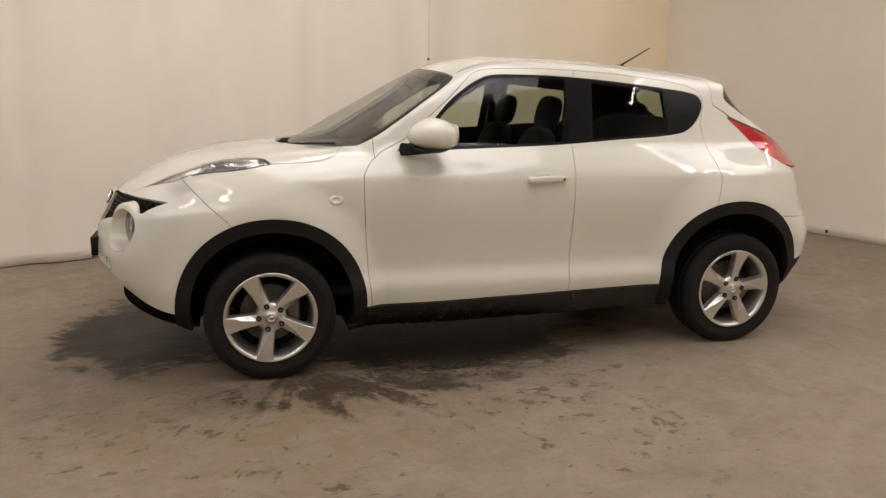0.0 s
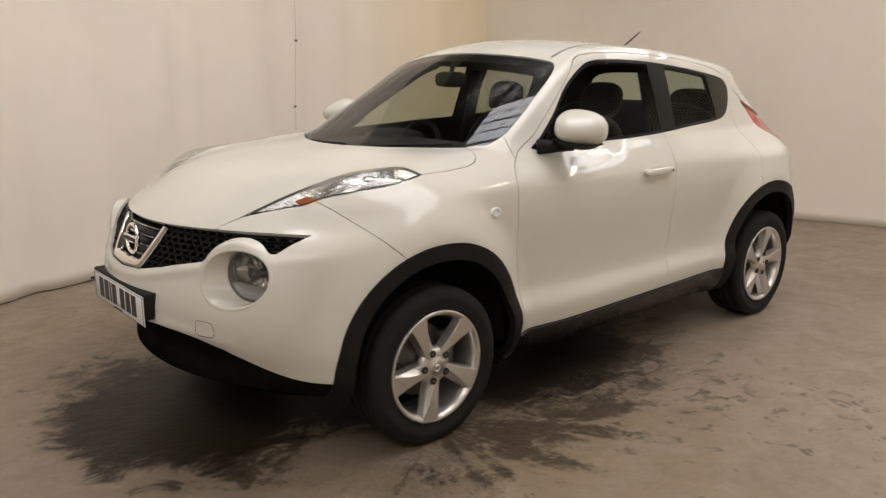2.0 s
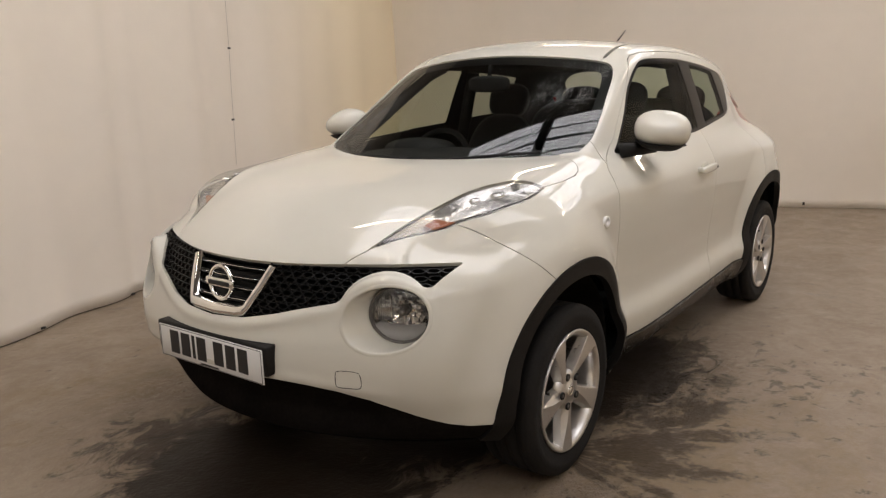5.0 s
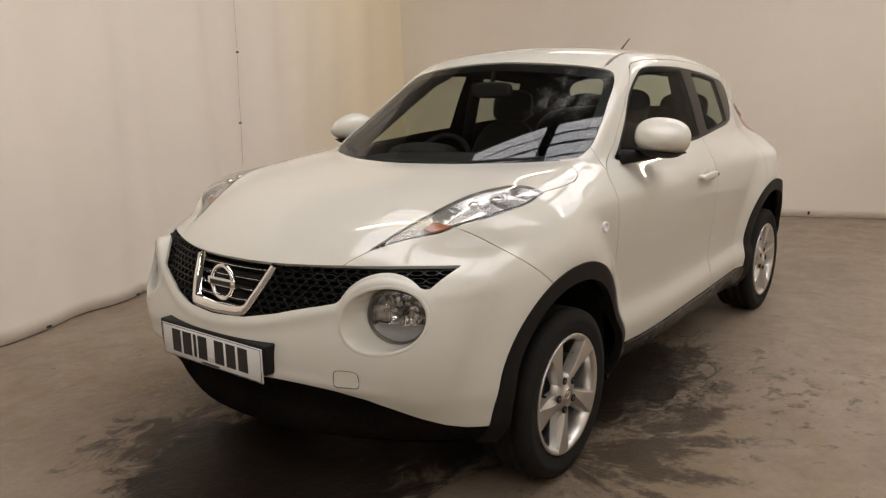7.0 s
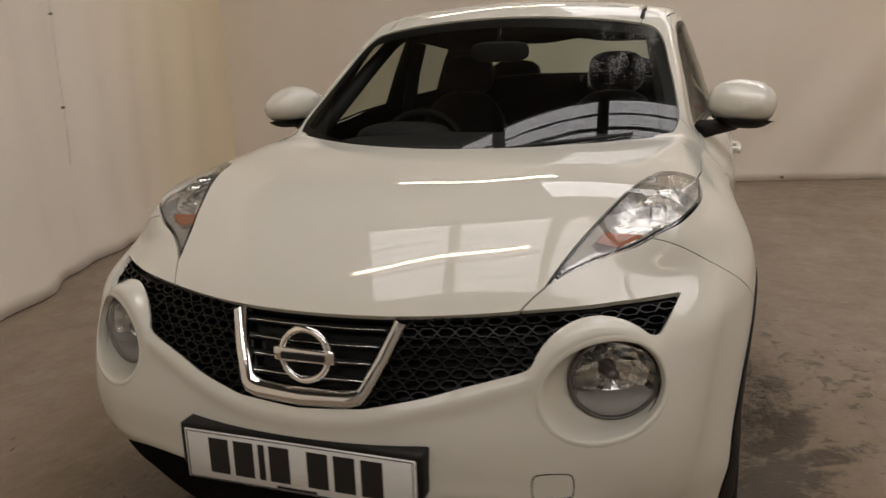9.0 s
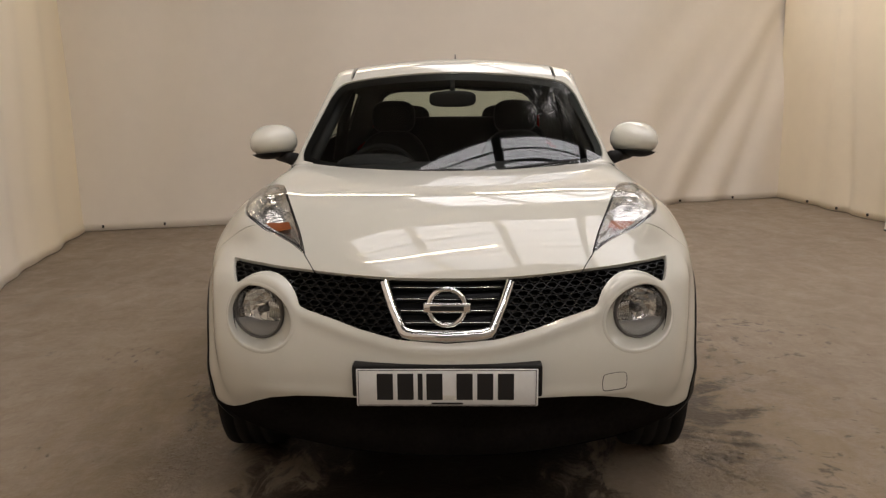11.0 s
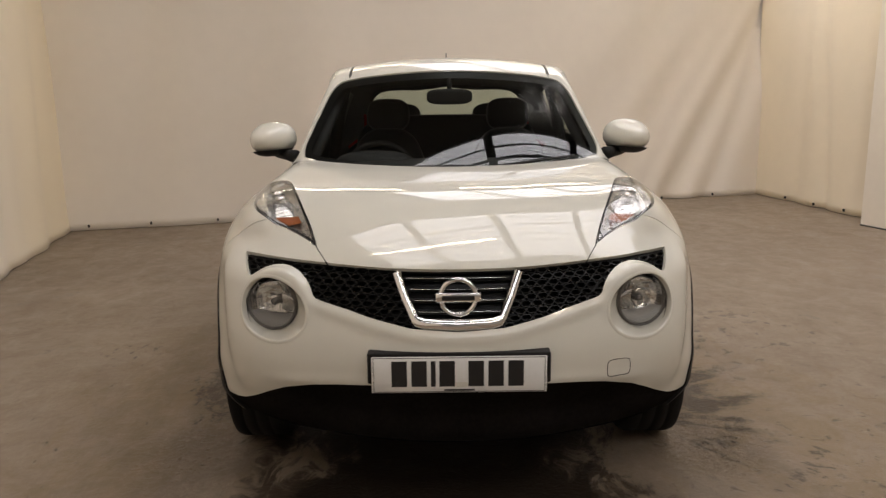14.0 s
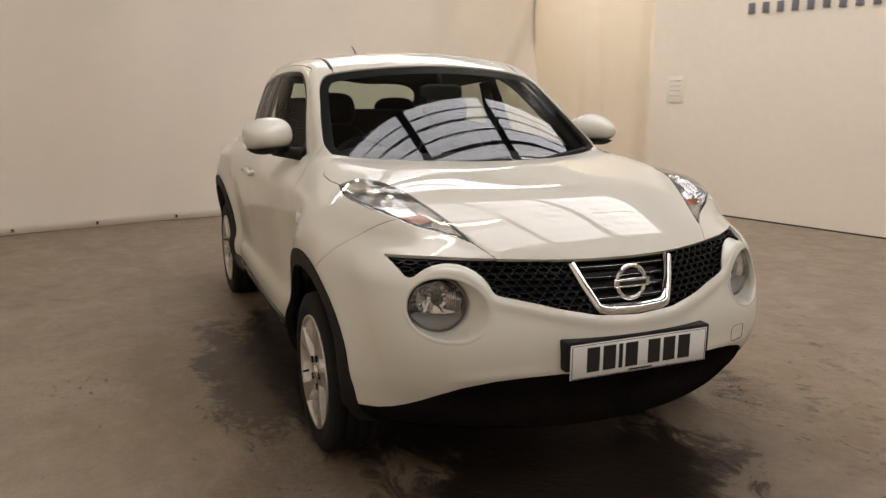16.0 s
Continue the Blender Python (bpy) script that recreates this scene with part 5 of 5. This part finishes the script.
CREAM_FADE = cream_fade_mat()
WALL = mat("white_wall_paint", (0.89, 0.815, 0.69), 0.6, vary=0.03, scale=1.5, bump=0.05, bump_scale=90)
GREY_WALL = mat("grey_wall_paint", (0.36, 0.345, 0.32), 0.8, vary=0.08, scale=1.5, bump=0.1, bump_scale=40)
ROOFING = mat("roof_sheet", (0.10, 0.095, 0.09), 0.7, vary=0.2, scale=2)
BEAM = mat("beam_paint", (0.03, 0.03, 0.03), 0.6, vary=0.2, scale=5)
TUBE = mat("lamp_tube", (0.9, 0.9, 0.9), 0.5, emit=(1.0, 0.85, 0.66), power=30.0)

BACK, DEEP, WIDE, HIGH = -1.6, 14.5, 8.7, 5.2


def quad_slab(name, a, b, z0, z1, thick, material):
    """An upright wall from a to b."""
    d = (b - a).normalized()
    o = Vector((d.y, -d.x, 0)) * thick
    bm = bmesh.new()
    vs = [bm.verts.new(Vector((p.x, p.y, z))) for z in (z0, z1) for p in (a, b, b + o, a + o)]
    for f in ((0, 1, 5, 4), (1, 2, 6, 5), (2, 3, 7, 6), (3, 0, 4, 7), (3, 2, 1, 0), (4, 5, 6, 7)):
        bm.faces.new([vs[i] for i in f])
    bmesh.ops.recalc_face_normals(bm, faces=bm.faces)
    return tagged(part(name, bm, material, None, smooth=False), kind="structure")


bm = bmesh.new()
bmesh.ops.create_grid(bm, x_segments=8, y_segments=8, size=15)
bmesh.ops.translate(bm, verts=bm.verts, vec=(2, 1, 0))
tagged(part("floor", bm, FLOOR, None, smooth=False), "smooth grey concrete floor with wet patches and shade painted under the car", "floor", kind="structure")
quad_slab("wall_1", room(BACK, -1.0), room(BACK, WIDE + 0.6), 0, HIGH, -0.2, GREY_WALL)
quad_slab("wall_2", room(BACK, -1.0), room(DEEP, -1.0), 0, HIGH, 0.2, GREY_WALL)
quad_slab("wall_3", room(BACK, WIDE + 0.4), room(DEEP, WIDE + 0.4), 0, HIGH, -0.2, GREY_WALL)
quad_slab("wall_4", room(DEEP, -1.0), room(DEEP, WIDE + 0.4), 0, HIGH, 0.2, GREY_WALL)
PANEL_A, PANEL_B = Vector((-3.50, 4.255, 0)), Vector((5.2, 6.86, 0))
quad_slab("wall_panel", PANEL_A, PANEL_B, 0, 3.3, -0.12, WALL)
PD = (PANEL_B - PANEL_A).normalized()
bm = bmesh.new()
bevel_box(bm, (PANEL_A + PANEL_B) / 2 + Vector((PD.y, -PD.x, 0)) * 0.004 + Vector((0, 0, 0.007)), ((PANEL_B - PANEL_A).length, 0.012, 0.014), 0.002, m=Matrix((PD, Vector((-PD.y, PD.x, 0)), Vector((0, 0, 1)))).transposed())
tagged(part("baseboard", bm, BEAM, None), "thin dark strip along the foot of the white wall", "baseboard", kind="structure")


def curtain(name, line, top, folds, material, label, sag=0.03, hem=0.02):
    """A hanging sheet along a line of floor points; folds: (place, width, depth, lean) along it."""
    P = spline([tuple(p)[:2] for p in line], 24)
    seg = np.r_[0, np.cumsum(np.linalg.norm(np.diff(P, axis=0), axis=1))]
    n = max(int(seg[-1] / 0.035), 8)
    s = np.linspace(0, seg[-1], n)
    X, Y = np.interp(s, seg, P[:, 0]), np.interp(s, seg, P[:, 1])
    D = np.stack([np.gradient(X), np.gradient(Y)], 1)
    D /= np.linalg.norm(D, axis=1)[:, None]
    nz = int(top / 0.08)
    Z = np.linspace(0.008, top, nz)
    V = []
    rng = np.random.RandomState(len(name) + n)
    ph = rng.rand(6) * 6
    for z in Z:
        off = 0.018 * np.sin(s * 2.3 + 0.5 * z + ph[0]) + 0.012 * np.sin(s * 5.1 - 0.9 * z + ph[1]) + 0.010 * np.sin(z * 2.1 + s * 0.7 + ph[2])
        for place, width, depth, lean in folds:
            off = off + depth * np.exp(-((s - place - lean * z) / width) ** 2)
        off = off - hem * math.exp(-z / 0.12)
        V.append(np.stack([X + D[:, 1] * -off, Y + D[:, 0] * off, np.full(n, z)], 1))
    V = np.concatenate(V)
    i = (np.arange(nz - 1)[:, None] * n + np.arange(n - 1)).reshape(-1)
    T = np.stack([i, i + 1, i + n + 1, i + n], 1)
    ob = arrays(name, V, T, material)
    md = ob.modifiers.new("thick", "SOLIDIFY")
    md.thickness = 0.006
    return tagged(ob, label, "curtain")


LINE_S = [(9.0, -0.75), (6.0, -1.40), (4.3, -1.62), (3.12, -1.88), (2.5, -2.10), (1.85, -2.33), (1.2, -2.52), (0.35, -2.79), (-0.35, -3.07), (-1.2, -3.32), (-2.2, -3.56), (-3.3, -3.83), (-3.8, -3.96)]
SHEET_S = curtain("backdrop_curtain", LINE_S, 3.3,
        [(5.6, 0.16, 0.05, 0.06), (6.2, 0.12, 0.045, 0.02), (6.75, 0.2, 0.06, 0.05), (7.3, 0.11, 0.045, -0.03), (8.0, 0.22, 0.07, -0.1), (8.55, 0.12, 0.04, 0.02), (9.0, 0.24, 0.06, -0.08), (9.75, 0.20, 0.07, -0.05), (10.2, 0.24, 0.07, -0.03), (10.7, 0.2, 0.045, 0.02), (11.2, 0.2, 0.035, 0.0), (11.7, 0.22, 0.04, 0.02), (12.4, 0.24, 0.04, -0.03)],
        CREAM_FADE, "off-white cloth backdrop in soft folds, yellower near the corner")
SHEET_B = curtain("backdrop_curtain", [(-3.58, -4.18), (-3.67, -3.82), (-3.83, -3.22), (-4.02, -2.55), (-4.2, -1.85), (-4.36, -1.1), (-4.5, -0.5), (-4.63, 0.15), (-4.87, 0.95), (-5.05, 1.5), (-5.3, 2.4), (-5.62, 3.1), (-5.87, 3.8), (-6.08, 4.22), (-6.18, 4.5)], 3.3,
        [(1.0, 0.3, 0.03, 0.1), (7.35, 0.24, 0.11, 0.58), (7.95, 0.17, 0.07, 0.42), (6.3, 0.40, 0.08, 0.75), (6.8, 0.16, 0.035, 0.66), (5.3, 0.45, 0.05, 0.85), (3.0, 0.4, 0.04, 0.2)], CLOTH, "off-white cloth backdrop pinned along the floor")
curtain("backdrop_curtain", [(-6.12, 4.16), (-5.4, 4.30), (-4.8, 4.37), (-4.2, 4.48), (-3.55, 4.56)], 3.3, [(0.9, 0.15, 0.06, 0.05), (1.5, 0.12, 0.07, -0.1), (2.2, 0.1, 0.05, 0.0)], CREAM, "cream cloth backdrop beside the white wall")

PIN = mat("dark_pin", (0.03, 0.028, 0.025), 0.5, 0.3, vary=0.2, scale=50)


def pins(cloth, points, size):
    for p in points:
        bm = bmesh.new()
        bevel_box(bm, p, size, 0.003, m=Matrix.Rotation(0.3, 3, "Z"))
        part("pin", bm, PIN, cloth)


pins(SHEET_S, [(-0.47, -2.98, 1.645), (-0.41, -2.93, 1.100), (0.80, -2.60, 0.03), (1.5, -2.40, 0.03), (2.3, -2.14, 0.03)], (0.030, 0.012, 0.014))
pins(SHEET_B, [(-3.68, -3.72, 0.05), (-3.84, -3.13, 0.05), (-4.02, -2.47, 0.05), (-4.2, -1.75, 0.05), (-4.35, -1.0, 0.05), (-4.5, -0.4, 0.05), (-4.68, 0.4, 0.05), (-5.0, 1.5, 0.05), (-5.4, 2.75, 0.05), (-5.7, 3.5, 0.05), (-5.98, 4.05, 0.05), (-5.3, 4.27, 0.05), (-4.7, 4.34, 0.05), (-4.2, 4.44, 0.05)], (0.02, 0.02, 0.03))
CORD = mat("grey_cord", (0.42, 0.38, 0.33), 0.7, vary=0.2, scale=30)
bm = bmesh.new()
tube(bm, [(-0.50, -3.00, 3.25), (-0.48, -2.99, 2.4), (-0.465, -2.975, 1.645), (-0.43, -2.945, 1.35), (-0.41, -2.925, 1.10), (-0.405, -2.93, 0.75)], 0.0017, 6)
part("cord", bm, CORD, SHEET_S, "thin cord hanging down the cloth")
# ceiling with three runs of roof lights; the third is unseen, added to light the car's front
bm = bmesh.new()
runs = [(-0.85, 1.95, 3.45, 8.3, 3.4, (3.45, 5.0, 6.6, 8.3)), (4.22, 6.7, 0.75, 7.75, 3.6, (0.75, 2.1, 3.62, 5.5, 7.75)), (10.2, 12.6, -0.35, 7.65, 3.0, (-0.35, 1.65, 3.65, 5.65, 7.65))]
cuts = sorted({BACK, DEEP} | {c for r in runs for c in r[:2]})
for a, b in zip(cuts, cuts[1:]):
    hole = [r for r in runs if a >= r[0] - 1e-6 and b <= r[1] + 1e-6]
    spans = [s for s in ((-1.0, hole[0][2]), (hole[0][3], WIDE + 0.4)) if s[1] - s[0] > 0.01] if hole else [(-1.0, WIDE + 0.4)]
    for c, d in spans:
        vs = [bm.verts.new(room(u, v, HIGH + h)) for h in (0, 0.15) for u, v in ((a, c), (b, c), (b, d), (a, d))]
        for f in ((0, 1, 2, 3), (4, 5, 6, 7), (0, 1, 5, 4), (1, 2, 6, 5), (2, 3, 7, 6), (3, 0, 4, 7)):
            bm.faces.new([vs[i] for i in f])
bmesh.ops.recalc_face_normals(bm, faces=bm.faces)
tagged(part("ceiling", bm, ROOFING, None, smooth=False), "dark sheet roof", "ceiling", kind="structure")
k = 0
for a, b, V0, V1, power, beams in runs:
    k += 1
    pane_mat = mat("roof_light", (0.8, 0.8, 0.8), 0.5, emit=(1.0, 0.955, 0.974), power=power)
    top = tagged(new("window_%d" % k), "bright translucent roof light with dark glazing bars", "roof light", kind="structure")
    for c, d in zip(beams, beams[1:]):
        bm = bmesh.new()
        rows = []
        for t in np.linspace(0, 1, 9):
            z = HIGH + 0.05 + 0.12 * math.sin(math.pi * t)
            rows.append([bm.verts.new(room(a + (b - a) * t, v, z)) for v in (c + 0.06, d - 0.06)])
        for r, q in zip(rows, rows[1:]):
            bm.faces.new((r[0], r[1], q[1], q[0]))
        part("pane", bm, pane_mat, top)
    for c in beams:
        bm = bmesh.new()
        tube(bm, [room(a + (b - a) * t, c, HIGH + 0.04 + 0.12 * math.sin(math.pi * t)) for t in np.linspace(0, 1, 9)], 0.09, 8)
        part("glazing_bar", bm, BEAM, top)
    for t, r in ((0.06, 0.012), (0.12, 0.02), (0.19, 0.014), (0.27, 0.03), (0.36, 0.014), (0.45, 0.022), (0.56, 0.03), (0.67, 0.014), (0.78, 0.022), (0.9, 0.014)):
        bm = bmesh.new()
        tube(bm, [room(a + (b - a) * t, v, HIGH + 0.03 + 0.12 * math.sin(math.pi * t)) for v in (V0, V1)], r, 6)
        part("purlin", bm, BEAM, top)


def strip_light(u, v, z, length, across=False):
    top = tagged(new("strip_light"), "long fluorescent strip light hung under the roof", "lamp", "strip lights")
    d = E2 if across else E1
    c = room(u, v, z)
    m = Matrix((d, Vector((-d.y, d.x, 0)), Vector((0, 0, 1)))).transposed()
    bm = bmesh.new()
    bevel_box(bm, c + Vector((0, 0, 0.05)), (length, 0.12, 0.05), 0.01, m=m)
    part("housing", bm, WALL, top)
    bm = bmesh.new()
    tube(bm, [c - d * length * 0.49, c + d * length * 0.49], 0.03, 10)
    part("tube", bm, TUBE, top)
    for s in (-0.4, 0.4):
        bm = bmesh.new()
        tube(bm, [c + d * length * s + Vector((0, 0, 0.07)), c + d * length * s + Vector((0, 0, HIGH - z))], 0.006, 6)
        part("hanger", bm, BEAM, top)


# strips at u 2.3, 9.3 and 13.2 are unseen, added to brighten walls and front
for u, v, across in ((-0.65, 2.5, True), (-0.65, 5.9, True), (9.3, 7.2, False), (9.3, 3.0, True), (2.3, 6.6, True), (5.65, 2.0, True), (13.2, 4.0, True)):
    strip_light(u, v, 4.6, 2.4, across)


# sign on the white wall: a row of plain dark shapes, and a small notice
sign = tagged(new("wall_sign"), "grey lettering shapes fixed to the white wall", "sign")
SIGN = mat("sign_grey", (0.17, 0.17, 0.19), 0.5, vary=0.1, scale=20)
nrm = Vector((PD.y, -PD.x, 0))
for i in range(11):
    h = 0.20 if i in (5, 9) else 0.13
    c = PANEL_A + PD * (1.185 + i * 0.152) + nrm * 0.012 + Vector((0, 0, 2.105 + h / 2))
    m = Matrix((PD, Vector((-PD.y, PD.x, 0)), Vector((0, 0, 1)))).transposed()
    bm = bmesh.new()
    bevel_box(bm, c, (0.070, 0.012, h * 0.80), 0.005, m=m)
    part("letter_bar", bm, SIGN, sign)
PAPER = mat("paper", (0.84, 0.79, 0.70), 0.8, vary=0.03, scale=20)
PRINT = mat("faded_print", (0.68, 0.63, 0.56), 0.8, vary=0.05, scale=40)
notice = tagged(new("wall_notice"), "small pale paper notice on the white wall", "notice")
bm = bmesh.new()
bevel_box(bm, PANEL_A + PD * 0.33 + nrm * 0.006 + Vector((0, 0, 1.35)), (0.21, 0.006, 0.29), 0.002, m=m)
part("paper", bm, PAPER, notice)
for i in range(4):
    bm = bmesh.new()
    bevel_box(bm, PANEL_A + PD * 0.33 + nrm * 0.010 + Vector((0, 0, 1.45 - i * 0.055)), (0.14, 0.002, 0.012), 0, m=m)
    part("print_bar", bm, PRINT, notice)
